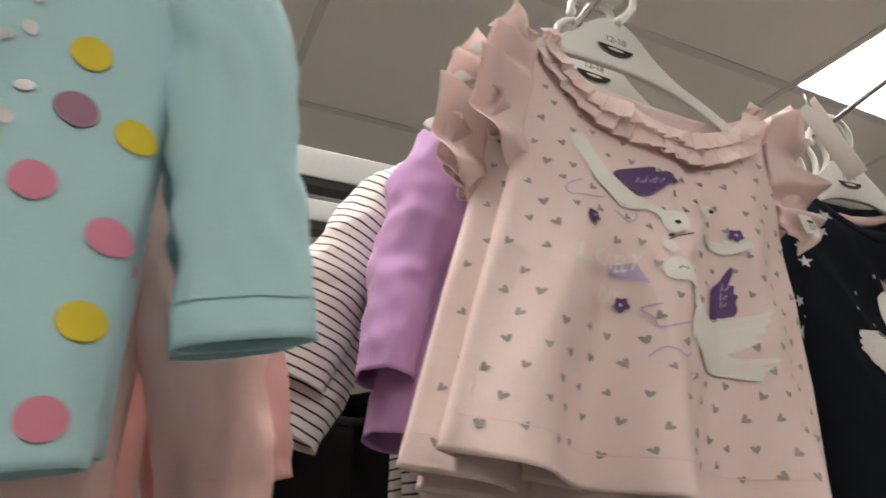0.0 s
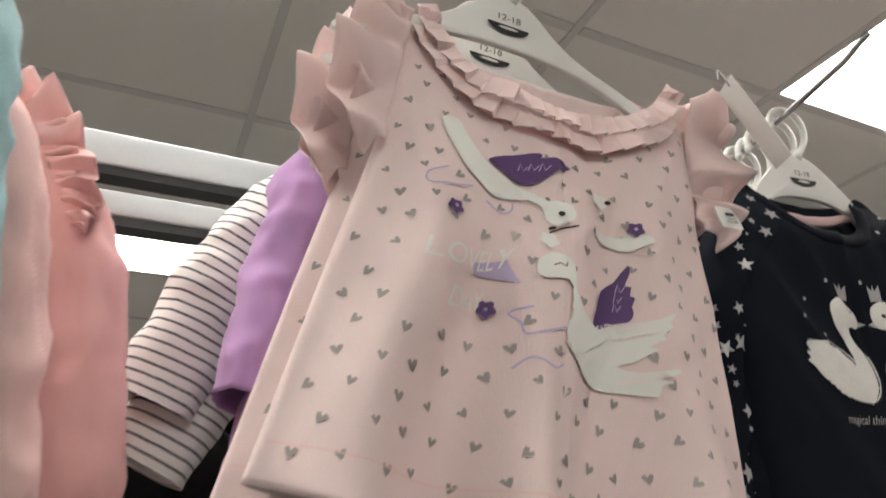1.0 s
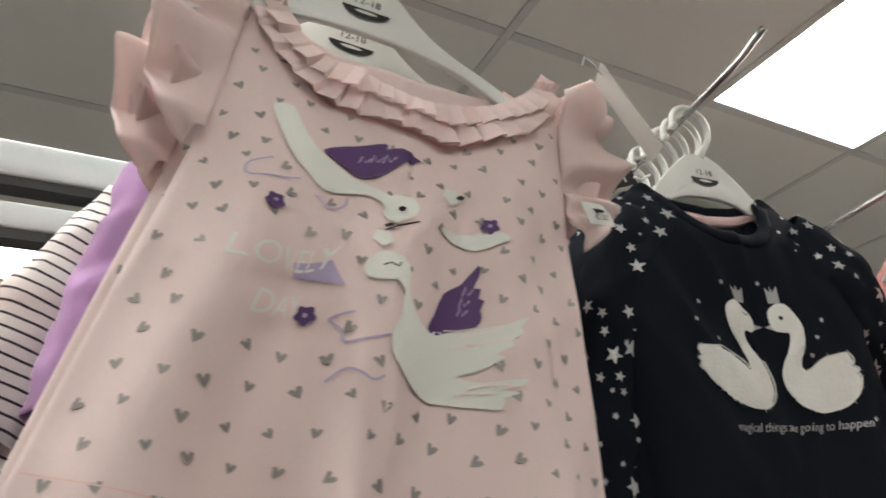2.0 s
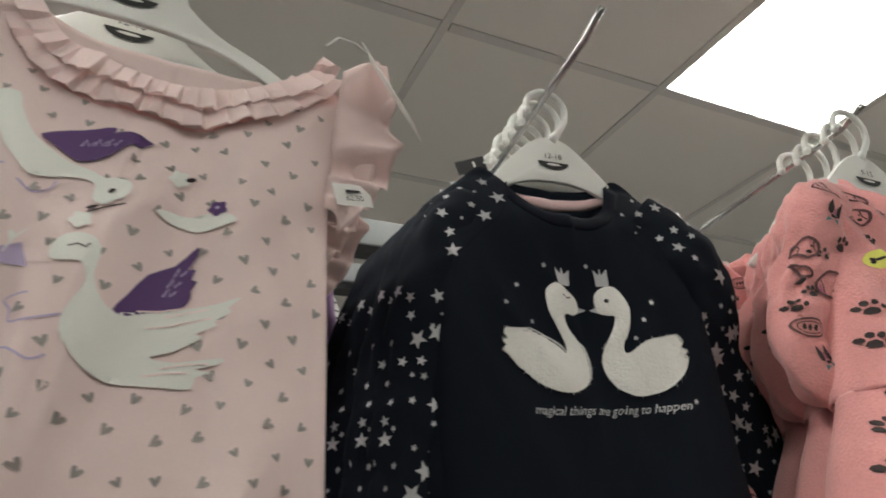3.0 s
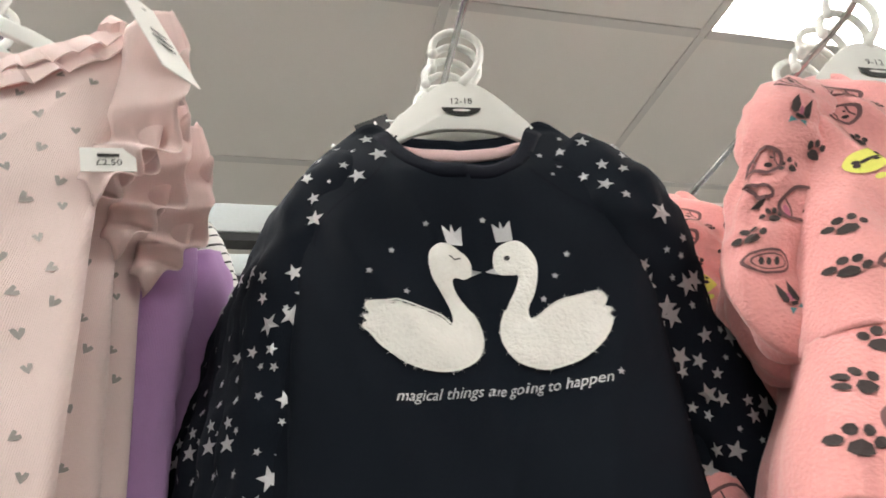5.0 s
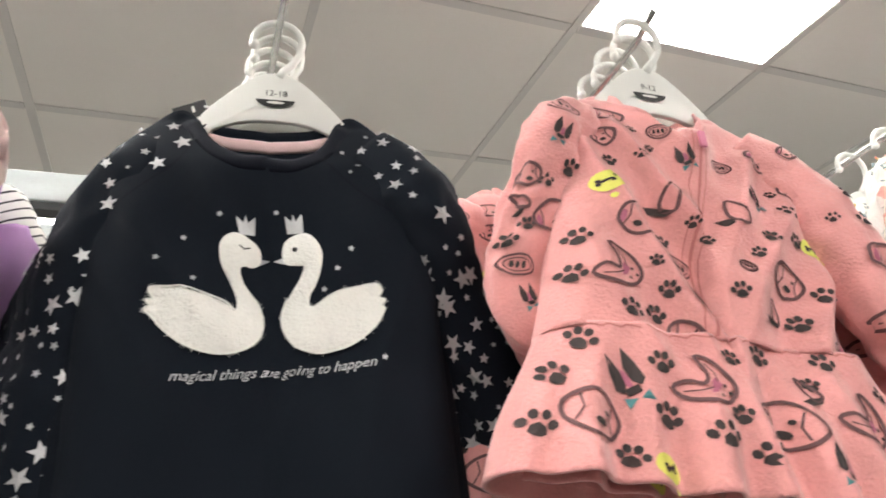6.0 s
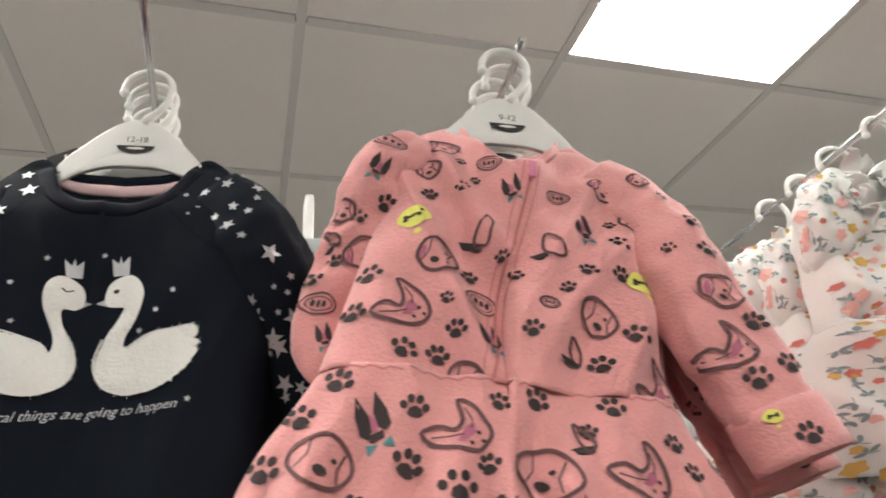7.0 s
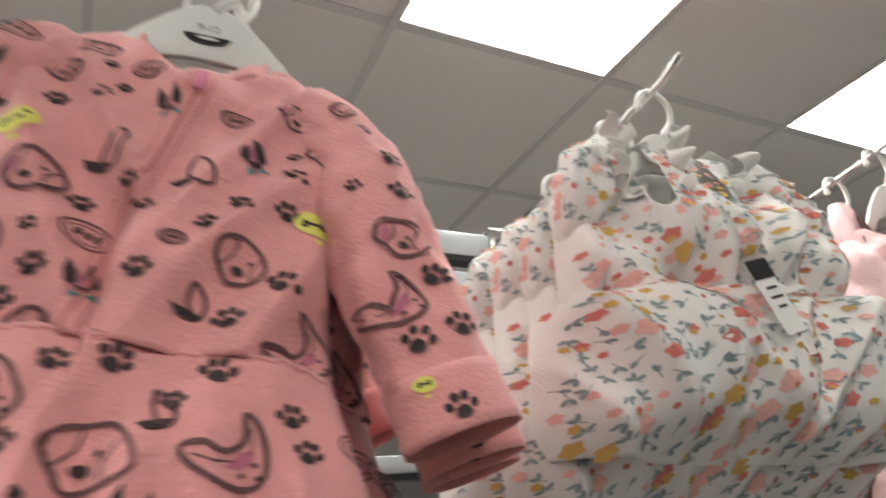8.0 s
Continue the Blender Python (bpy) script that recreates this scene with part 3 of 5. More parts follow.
# pink flutter-sleeved top
def pink_top():
    root = garment("flutter_top", "pale pink cotton top with grey hearts and a frilled neck", "top", "pink tops")
    t = Torso([(0, 0.112), (0.05, 0.112), (0.1, 0.115), (0.2, 0.130), (0.32, 0.148)], [(0, 0.010), (0.1, 0.021), (0.2, 0.026), (0.31, 0.030)],
              [(0, 0.070), (0.3, 0.066), (0.6, 0.046), (0.78, 0.018), (0.86, 0.0), (1, 0.008)], [(0, 0.020), (0.5, 0.016), (0.8, 0.004), (0.86, 0.0), (1, 0.008)],
              [(0, 0), (0.86, 0), (1, 0.008)], 0.316, 2.0, crease=0.0045, folds=3.4, fold=0.020, hem=0.010, swing=0.3, rear=0.5)
    body(root, t, PINK, n=56, m=50)
    for side in (-1, 1):
        flutter(root, (side * 0.108, -0.004), (side * 0.112, -0.115), side, 0.044, 1.0 + side, PINK_EDGE, 3.3, lift=0.006, front=-0.014)
        flutter(root, (side * 0.107, -0.002), (side * 0.111, -0.095), side, 0.038, 4.0 + side, PINK_EDGE, 2.7, lift=0.02, front=-0.002)
    neck = lambda a: ((2 * a - 1) * 0.86 * 0.112, t.neck_f(abs(2 * a - 1) * 0.86) - 0.004)
    pleats(root, t, neck, 0.017, 3, PINK_EDGE, 17)
    upper = lambda a: ((2 * a - 1) * 0.83 * 0.112, t.neck_f(abs(2 * a - 1) * 0.83) - 0.016)
    pleats(root, t, upper, 0.015, 8, PINK_EDGE, 21, up=0.002)
    bm = bmesh.new()
    line_on(bm, t.front, [((2 * i / 40 - 1) * 0.85 * 0.112, t.neck_f(abs(2 * i / 40 - 1) * 0.85) + 0.013) for i in range(41)], 0.003)
    part("neck_seam", bm, SALMON, root, "darker pink seam under the frill")
    bm = bmesh.new()
    for x, v, rng in scatter(-0.148, 0.148, 0.03, 0.315, 0.0198, 5, 0.15):
        if abs(x) < t.w(v) * 0.95 and v > t.neck_f(abs(x) / t.w(v)) + 0.014 and v < t.bottom(x / 0.14) - 0.008 and not (-0.092 < x < -0.026 and 0.176 < v < 0.222):
            lay(bm, t.front, heart(x, v, rng.uniform(0.0025, 0.0034), rng.uniform(-0.9, 0.9)), 0.0006)
    part("heart_print", bm, P_GREY, root, "small grey heart prints", smooth=False, kind="stuff")
    for name, mat, pts, label, sharp in (
            ("bird_print", P_WHITE, [(-82, -75), (-71, -74), (-66, -85), (-56, -100), (-47, -107), (-33, -114), (-19, -117), (-10, -121), (0, -120), (5, -126), (3, -135), (-6, -140), (-13, -136), (-14, -127), (-23, -123), (-36, -127), (-47, -129), (-57, -120), (-66, -111), (-73, -98), (-78, -87)], "white printed bird shape", 2),
            ("wing_print", P_PURPLE, [(-51, -101), (-39, -92), (-20, -85), (-14, -86), (-15, -89), (-6, -87), (6, -89), (-4, -96), (-10, -102), (-19, -109), (-27, -112), (-35, -110), (-45, -105)], "purple printed wing shape", 2),
            ("bird_print", P_WHITE, [(-20, -170), (-16, -164), (-9, -161), (-1, -163), (2, -171), (2, -182), (7, -192), (15, -198), (29, -192), (47, -187), (64, -182), (74, -176), (69, -184), (71, -186), (64, -193), (66, -195), (56, -201), (61, -202), (47, -211), (36, -215), (51, -216), (72, -212), (70, -216), (60, -219), (69, -220), (62, -223), (61, -229), (47, -229), (33, -230), (20, -231), (8, -227), (-1, -218), (-5, -209), (-3, -198), (-1, -187), (-5, -178), (-13, -179), (-19, -177)], "white printed bird shape", 2),
            ("wing_print", P_PURPLE, [(14, -197), (18, -187), (24, -172), (36, -162), (46, -149), (47, -155), (44, -163), (48, -163), (47, -169), (50, -170), (48, -176), (49, -180), (45, -187), (29, -193), (20, -198)], "purple printed wing shape", 2),
            ("cloud_print", P_WHITE, [(18, -135), (24, -132), (36, -131), (49, -127), (58, -127), (62, -131), (54, -136), (44, -140), (34, -139), (24, -138)], "white printed cloud", 3),
            ("flag_print", P_LILAC, [(-55, -173), (-36, -169), (-28, -183), (-41, -180), (-54, -180)], "pale lilac printed patch", 1)):
        bm = bmesh.new()
        lay_large(bm, t.front, smooth_loop(mm(pts), sharp), 0.0015 if mat != P_LILAC else 0.0011)
        part(name, bm, mat, root, label)
    for mat, spots, r in ((P_PURPLE, ((-71, -145), (-43, -198), (51, -124)), 0.0055), (P_WHITE, ((-13, -153), (25, -110)), 0.0062)):
        for x, z in spots:
            bm = bmesh.new()
            lay(bm, t.front, flower(x / 1000 + 0.002, -z / 1000 + 0.013, r, 0.3), 0.002)
            part("flower_print", bm, mat, root, smooth=False)
    bm = bmesh.new()
    for x, z in ((-71, -145), (-43, -198), (51, -124)):
        lay(bm, t.front, oval(x / 1000 + 0.002, -z / 1000 + 0.013, 0.0012, 0.0012), 0.0026)
    for x, z, k in ((-27, -98, 0), (-20, -96, 0), (-13, -95, 0), (38, -172, 1), (37, -178, 1), (40, -165, 1)):
        line_on(bm, t.front, mm([(x - 3, z - 4), (x - 1, z + 2), (x + 1, z - 3), (x + 4, z + 1)]), 0.0007, 0.0019)
    part("fine_line", bm, P_LILAC, root, smooth=False, kind="stuff")
    for pts in ([(-76, -116), (-87, -123), (-86, -131), (-76, -129), (-60, -125)], [(-51, -133), (-42, -139), (-35, -135), (-34, -129)], [(-22, -197), (-32, -200), (-27, -206), (-24, -213), (-12, -209), (-5, -206)], [(-30, -232), (-22, -226), (-12, -230), (-6, -226)]):
        bm = bmesh.new()
        line_on(bm, t.front, smooth_loop(mm(pts), 5, False), 0.0011)
        part("ribbon_line", bm, P_LILAC, root, "thin lilac printed ribbon line", smooth=False)
    bm = bmesh.new()
    for x, z in ((-3, -131),):
        lay(bm, t.front, oval(x / 1000 + 0.002, -z / 1000 + 0.013, 0.0019, 0.0019), 0.0026)
    line_on(bm, t.front, mm([(-12, -171), (-9, -169), (-5, -170), (-4, -167)]), 0.0008, 0.002)
    line_on(bm, t.front, mm([(-12, -147), (-4, -142), (5, -139)]), 0.001, 0.0018)
    lay(bm, t.front, oval(0.033, 0.1215, 0.003, 0.0016, -0.5), 0.0024)
    lay(bm, t.front, oval(-0.008, 0.1565, 0.003, 0.0013, -0.5), 0.0024)
    part("dark_line", bm, P_BLACK, root, smooth=False, kind="stuff")
    for k, (x, z) in enumerate(((38, -191), (52, -190), (45, -198), (55, -195), (50, -222), (58, -217))):
        bm = bmesh.new()
        line_on(bm, t.front, mm([(x - 14, z - 3), (x - 4, z), (x + 8, z + 4 - (k > 3) * 3)]), 0.0009, 0.0021)
        part("feather_line", bm, PINK_EDGE, root, smooth=False)
    bm = bmesh.new()
    write_on(bm, t.front, "LOVELY", -0.058, 0.193, 0.0165, 0.054, 0.25, 0.19, 0.0062)
    write_on(bm, t.front, "DAY", -0.060, 0.2165, 0.0165, 0.029, 0.25, 0.19, 0.0062)
    part("writing", bm, P_WHITE, root, "thin white lettering", smooth=False)
    bm = bmesh.new()
    line_on(bm, t.front, [(s / 20 * 0.98 * t.w(0.285), t.bottom(s / 20) - 0.02) for s in range(-20, 21)], 0.0007)
    part("hem_stitch", bm, PALE_PINK, root, smooth=False)
    return root


pink = pink_top()
PINK_POSE = (0.287, 1.434, 1.885, 0, 8, -5.7)
pink.matrix_basis = pose(*PINK_POSE)
for dx, y, dz, ry, rz in ((-0.016, 1.462, -0.004, 7, -8), (-0.008, 1.488, -0.010, 5, -3), (0.004, 1.514, -0.016, 6, 2)):
    copy_thing(pink, pose(PINK_POSE[0] + dx, y, PINK_POSE[2] + dz, 0, ry, rz))
for y, dx in ((1.432, 0.0), (1.461, 0.0), (1.488, 0.003), (1.516, 0.0)):
    hang("wide", "pink", y, dx, -5, 7)


# navy star sweatshirt
def uppermost(torso, arm, x, v):
    """The body or the sleeve, whichever lies in front."""
    p, q = torso.front(x, v), arm.over(x, v)
    return q if q.y < p.y and math.hypot(q.x - x, q.z + v) < 0.004 else p


def navy_top():
    root = garment("star_sweatshirt", "dark navy sweatshirt with silver stars and two white plush patches", "sweatshirt", "navy sweatshirts")
    t = Torso([(0, 0.124), (0.05, 0.127), (0.1, 0.130), (0.2, 0.131), (0.38, 0.134)], [(0, 0.012), (0.08, 0.030), (0.2, 0.038), (0.38, 0.038)],
              [(0, 0.048), (0.2, 0.044), (0.36, 0.025), (0.46, -0.002), (0.78, 0.010), (0.92, 0.031), (1, 0.062)], [(0, 0.006), (0.25, 0.003), (0.4, -0.001), (0.46, -0.002), (0.78, 0.010), (0.92, 0.031), (1, 0.062)],
              [(0, -0.002), (0.46, -0.002), (0.78, 0.010), (0.92, 0.031), (1, 0.062)], 0.37, 11.0, crease=0.0036, flat=5, dent=0.014, rear=0.45)
    body(root, t, NAVY, n=50, m=46)
    arm = [(0.076, -0.034, 0.030, 0.018, 0.004), (0.102, -0.066, 0.035, 0.024, 0.002), (0.120, -0.115, 0.035, 0.025, 0.004), (0.136, -0.2, 0.034, 0.022, 0.010), (0.148, -0.30, 0.033, 0.020, 0.014), (0.154, -0.37, 0.032, 0.020, 0.016)]
    out = [(0.078, -0.030, 0.030, 0.020, -0.002), (0.106, -0.060, 0.036, 0.026, -0.010), (0.124, -0.100, 0.035, 0.029, -0.014), (0.152, -0.17, 0.034, 0.024, 0.018), (0.194, -0.25, 0.034, 0.020, 0.036), (0.236, -0.35, 0.033, 0.020, 0.042)]
    arms = [sleeve(root, arm if k else out, 21.0 + k, NAVY, mirror=k, crease=0.005) for k in (False, True)]
    neck_band(root, t, NAVY_RIB, 0.46, 0.015)
    neck_band(root, t, NAVY_RIB, 0.46, 0.008, "neckband", "b", 0.0008)
    neck_band(root, t, TAPE_PINK, 0.42, 0.011, "neck_tape", "b", -0.0025, 0.009)
    for k, run in ((-1, ((-50, 8), (-65, 50), (-90, 74), (-108, 97), (-112, 112))), (1, ((38, 40), (58, 66), (82, 90), (106, 104), (120, 116)))):
        bm = bmesh.new()
        line_on(bm, t.front, smooth_loop([(x / 1000, v / 1000) for x, v in run], 4, False), 0.0020, 0.0009)
        part("raglan_seam", bm, NAVY_RIB, root, smooth=False)
    rng = random.Random(4)
    yokes = {1: "93,30,6 101,57,5 99,77,6 75,37,5 87,65,4 118,34,7 114,65,4 119,48,4 103,18,4 81,15,3 92,15,3 71,52,3 59,38,3 110,88,4 64,60,2",
             -1: "-74,12,6 -65,33,8 -81,55,7 -84,25,3 -91,44,4 -102,59,2 -109,32,4 -96,23,3 -99,12,3 -113,72,5 -112,90,7 -117,54,5"}
    for k, sl in zip((1, -1), arms):
        bm = bmesh.new()
        for word in yokes[k].split():
            x, v, r = (float(q) / 1000 for q in word.split(","))
            lay(bm, lambda a, b: uppermost(t, sl, a, b), star(x, v, r, rng.uniform(0, 1.2)), 0.0010)
        for x, v, r in scatter(-0.036, 0.038, 0.112, sl.length - 0.005, 0.0185, 31 + k, 0.32):
            lay(bm, sl.front, star(x, v, r.choice((0.0028, 0.0034, 0.0046, 0.0062, 0.0082)), r.uniform(0, 1.2)), 0.0009)
        if k > 0:
            lay(bm, sl.over, star(0.133, 0.103, 0.0088, 0.4), 0.0012)
        part("star_print", bm, P_STAR, root, "silver star prints", smooth=False, kind="stuff")
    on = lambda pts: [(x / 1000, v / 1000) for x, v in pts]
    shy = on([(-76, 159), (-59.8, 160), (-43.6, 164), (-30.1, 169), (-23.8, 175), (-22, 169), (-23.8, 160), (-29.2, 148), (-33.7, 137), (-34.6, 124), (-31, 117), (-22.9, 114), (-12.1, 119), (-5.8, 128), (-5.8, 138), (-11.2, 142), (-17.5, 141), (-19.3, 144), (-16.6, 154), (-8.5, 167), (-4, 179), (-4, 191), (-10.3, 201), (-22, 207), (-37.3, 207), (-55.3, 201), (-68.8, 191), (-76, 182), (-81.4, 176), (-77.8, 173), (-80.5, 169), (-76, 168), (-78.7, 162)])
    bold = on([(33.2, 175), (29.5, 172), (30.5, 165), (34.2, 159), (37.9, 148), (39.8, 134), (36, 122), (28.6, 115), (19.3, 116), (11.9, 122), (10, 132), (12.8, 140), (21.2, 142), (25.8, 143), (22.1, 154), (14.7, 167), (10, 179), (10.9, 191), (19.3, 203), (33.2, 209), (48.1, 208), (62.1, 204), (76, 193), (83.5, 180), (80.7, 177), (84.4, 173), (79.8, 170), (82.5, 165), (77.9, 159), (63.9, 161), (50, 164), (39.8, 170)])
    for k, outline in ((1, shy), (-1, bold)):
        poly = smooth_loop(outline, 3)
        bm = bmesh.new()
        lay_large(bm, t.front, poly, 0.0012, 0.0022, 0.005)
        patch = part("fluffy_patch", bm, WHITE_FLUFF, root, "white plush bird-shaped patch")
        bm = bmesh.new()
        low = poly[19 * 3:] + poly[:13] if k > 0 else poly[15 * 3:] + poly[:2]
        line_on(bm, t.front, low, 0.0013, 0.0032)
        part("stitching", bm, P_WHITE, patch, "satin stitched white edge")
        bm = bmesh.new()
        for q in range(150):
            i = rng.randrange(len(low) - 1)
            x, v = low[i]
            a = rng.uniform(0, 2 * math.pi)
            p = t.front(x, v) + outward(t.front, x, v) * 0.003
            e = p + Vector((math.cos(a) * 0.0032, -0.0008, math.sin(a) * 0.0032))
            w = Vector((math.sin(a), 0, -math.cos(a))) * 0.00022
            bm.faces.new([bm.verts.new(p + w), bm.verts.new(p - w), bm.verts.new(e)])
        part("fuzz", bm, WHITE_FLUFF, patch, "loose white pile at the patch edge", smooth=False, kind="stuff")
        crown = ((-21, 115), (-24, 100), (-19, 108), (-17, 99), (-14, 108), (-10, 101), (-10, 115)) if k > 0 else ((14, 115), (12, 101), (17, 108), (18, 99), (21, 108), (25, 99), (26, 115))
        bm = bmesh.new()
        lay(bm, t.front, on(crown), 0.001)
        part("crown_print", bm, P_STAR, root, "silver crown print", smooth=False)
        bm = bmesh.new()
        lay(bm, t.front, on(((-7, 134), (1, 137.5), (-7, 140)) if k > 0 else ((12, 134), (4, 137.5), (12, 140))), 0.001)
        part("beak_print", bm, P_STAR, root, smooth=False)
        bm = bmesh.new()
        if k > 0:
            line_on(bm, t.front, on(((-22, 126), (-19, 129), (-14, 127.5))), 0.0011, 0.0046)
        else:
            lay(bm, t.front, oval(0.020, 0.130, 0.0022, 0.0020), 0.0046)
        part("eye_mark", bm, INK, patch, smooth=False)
    bm = bmesh.new()
    for x, v in on(((-35, 100), (6, 98), (-60, 118), (-76, 138), (-52, 151), (61, 130), (50, 146), (40, 162), (80, 216))):
        lay(bm, t.front, star(x, v, 0.0027, 0.2), 0.0009)
    part("small_star", bm, P_STAR, root, "small silver star prints", smooth=False, kind="stuff")
    bm = bmesh.new()
    write_on(bm, t.front, "magical things are going to happen", 0.005, 0.2245, 0.0100, 0.138, 0.35, 0.025)
    part("writing", bm, P_STAR, root, "small silver handwriting", smooth=False)
    for z in (0.030, 0.044):
        bm = bmesh.new()
        lay(bm, t.front, oval(0.052 + (z - 0.03) * 1.4, z + 0.006, 0.0032, 0.0032), 0.0016)
        part("snap", bm, NAVY_RIB, root, smooth=False)
    return root


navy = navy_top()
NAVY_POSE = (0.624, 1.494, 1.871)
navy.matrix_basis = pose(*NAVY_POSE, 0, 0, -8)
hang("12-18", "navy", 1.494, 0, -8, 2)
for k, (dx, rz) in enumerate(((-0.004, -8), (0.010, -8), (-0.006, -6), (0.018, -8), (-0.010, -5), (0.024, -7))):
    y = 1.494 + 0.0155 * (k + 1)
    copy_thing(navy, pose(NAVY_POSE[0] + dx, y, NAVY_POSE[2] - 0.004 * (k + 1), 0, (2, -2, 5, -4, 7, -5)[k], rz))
    hang("12-18", "navy", y, (0.002, -0.002, 0.001, -0.003, 0.002, 0.0)[k], rz, (1, -2, 2, 0, 1, 3)[k])


# coral fleece jacket
def placed(x, v, r, turn):
    """From a motif's own units to the garment."""
    c, s = math.cos(turn), math.sin(turn)
    return lambda a, b: (x + r * (a * c - b * s), v + r * (a * s + b * c))


def paw(bms, f, x, v, r, turn, rng):
    at = placed(x, v, r, turn)
    lay(bms["paw_print"], f, [at(a, b) for a, b in ((-0.62, 0.55), (-0.5, 0.05), (0.0, -0.22), (0.5, 0.05), (0.62, 0.55), (0.28, 0.78), (-0.28, 0.78))], 0.0012)
    for a, b in ((-0.86, -0.16), (-0.34, -0.74), (0.36, -0.76), (0.88, -0.14)):
        lay(bms["paw_print"], f, oval(*at(a, b), r * 0.32, r * 0.40, turn + a * 0.5, 7), 0.0012)


def outlined(bms, f, at, r, shape, rng, width=0.0022):
    loop = [at(a + rng.uniform(-0.06, 0.06), b + rng.uniform(-0.06, 0.06)) for a, b in shape]
    line_on(bms["outline_print"], f, smooth_loop(loop, 3), width, 0.0016, True)


def hooked(bms, f, x, v, r, turn, rng):
    """A hooked outline with two points and a mauve wash."""
    at = placed(x, v, r, turn)
    outlined(bms, f, at, r, ((-1.0, 0.15), (-0.55, -0.02), (-0.12, 0.08), (0.14, -0.30), (0.02, -0.98), (0.42, -0.74), (0.78, -0.28), (0.92, 0.28), (0.58, 0.62), (0.0, 0.72), (-0.58, 0.50)), rng, 0.0026)
    line_on(bms["outline_print"], f, [at(-0.72, 0.26), at(-0.3, 0.34), at(0.1, 0.22)], 0.0010, 0.0014)
    line_on(bms["outline_print"], f, [at(0.22, -0.66), at(0.40, -0.30), at(0.34, 0.0)], 0.0010, 0.0014)
    lay(bms["mauve_print"], f, [at(a, b) for a, b in ((0.18, -0.05), (0.4, -0.2), (0.5, 0.1), (0.2, 0.35), (-0.1, 0.42))], 0.0011)
    for a, b in ((0.55, 0.12), (0.28, 0.46), (0.70, 0.36)):
        lay(bms["blot_print"], f, oval(*at(a, b), r * 0.07, r * 0.07, 0, 6), 0.0018)


def rounded(bms, f, x, v, r, turn, rng):
    """A rounded outline with drooping side lobes and dark dots."""
    at = placed(x, v, r, turn)
    outlined(bms, f, at, r, ((-0.55, -0.62), (0.0, -0.80), (0.55, -0.60), (0.92, -0.10), (0.72, 0.42), (0.34, 0.66), (-0.1, 0.76), (-0.52, 0.56), (-0.88, 0.25), (-0.86, -0.25)), rng, 0.0025)
    line_on(bms["outline_print"], f, [at(-0.50, -0.55), at(-0.38, -0.05), at(-0.55, 0.45)], 0.0011, 0.0014)
    line_on(bms["outline_print"], f, [at(0.46, -0.52), at(0.42, 0.0), at(0.60, 0.38)], 0.0011, 0.0014)
    lay(bms["blot_print"], f, oval(*at(0.04, 0.28), r * 0.22, r * 0.15, turn, 8), 0.0018)
    lay(bms["blot_print"], f, oval(*at(0.24, -0.16), r * 0.09, r * 0.09, 0, 6), 0.0018)
    if rng.random() < 0.6:
        lay(bms["mauve_print"], f, oval(*at(-0.66, 0.05), r * 0.16, r * 0.34, turn, 8), 0.0011)


def forked(bms, f, x, v, r, turn, rng):
    """A dark upright block with two points and a teal band at its foot."""
    at = placed(x, v, r, turn)
    for side in (-1, 1):
        lay(bms["blot_print"], f, [at(side * a, b) for a, b in ((0.10, -0.30), (0.34, -0.95), (0.52, -0.30), (0.50, 0.25), (0.30, 0.42), (0.12, 0.20))], 0.0012)
    lay(bms["blot_print"], f, [at(a, b) for a, b in ((-0.24, 0.36), (0.24, 0.36), (0.20, 0.62), (-0.20, 0.62))], 0.0013)
    lay(bms["mauve_print"], f, oval(*at(0, 0.05), r * 0.11, r * 0.34, turn, 8), 0.0011)
    for side in (-1, 1):
        lay(bms["teal_print"], f, [at(side * a, b) for a, b in ((0.03, 0.78), (0.36, 0.62), (0.40, 1.0))], 0.0014)


def sketched(bms, f, x, v, r, turn, rng):
    """A narrow drawn outline over a dark foot."""
    at = placed(x, v, r, turn)
    outlined(bms, f, at, r, ((-0.35, -0.85), (0.05, -0.62), (0.42, -0.15), (0.52, 0.35), (0.1, 0.5), (-0.25, 0.1)), rng)
    lay(bms["blot_print"], f, [at(a, b) for a, b in ((-0.85, 0.52), (-0.2, 0.36), (0.55, 0.40), (0.30, 0.72), (-0.45, 0.82))], 0.0012)


def worded(bms, f, x, v, r, turn, rng):
    """A double rounded ring with short dark bars in it."""
    line_on(bms["outline_print"], f, oval(x, v, r, r * 0.72, turn, 18), 0.0015, 0.0011, True)
    line_on(bms["outline_print"], f, oval(x, v, r * 0.76, r * 0.48, turn, 16), 0.0008, 0.0011, True)
    for a in (-0.38, 0.0, 0.38):
        lay(bms["blot_print"], f, oval(x + a * r * math.cos(turn), v + a * r * math.sin(turn), r * 0.14, r * 0.26, turn, 6), 0.0012)


def limed(bms, f, x, v, r, turn, rng):
    """A lime bubble with a dark knobbed bar."""
    lay_large(bms["lime_print"], f, [(x + r * (1 + 0.08 * math.sin(3 * q)) * math.cos(q), v + r * 0.86 * math.sin(q)) for q in (2 * math.pi * k / 16 for k in range(16))], 0.0015)
    lay(bms["lime_print"], f, oval(x + r * 0.4, v + r * 1.2, r * 0.25, r * 0.2), 0.0012)
    for sx in (-1, 1):
        for sv in (-1, 1):
            lay(bms["bubble_mark"], f, oval(x + sx * r * 0.42, v - sx * r * 0.12 + sv * r * 0.14, r * 0.18, r * 0.15), 0.0018)
    lay(bms["bubble_mark"], f, oval(x, v, r * 0.42, r * 0.12, -0.27), 0.0018)


MOTIFS = {"p": paw, "f": hooked, "r": rounded, "b": forked, "e": sketched, "w": worded, "y": limed}


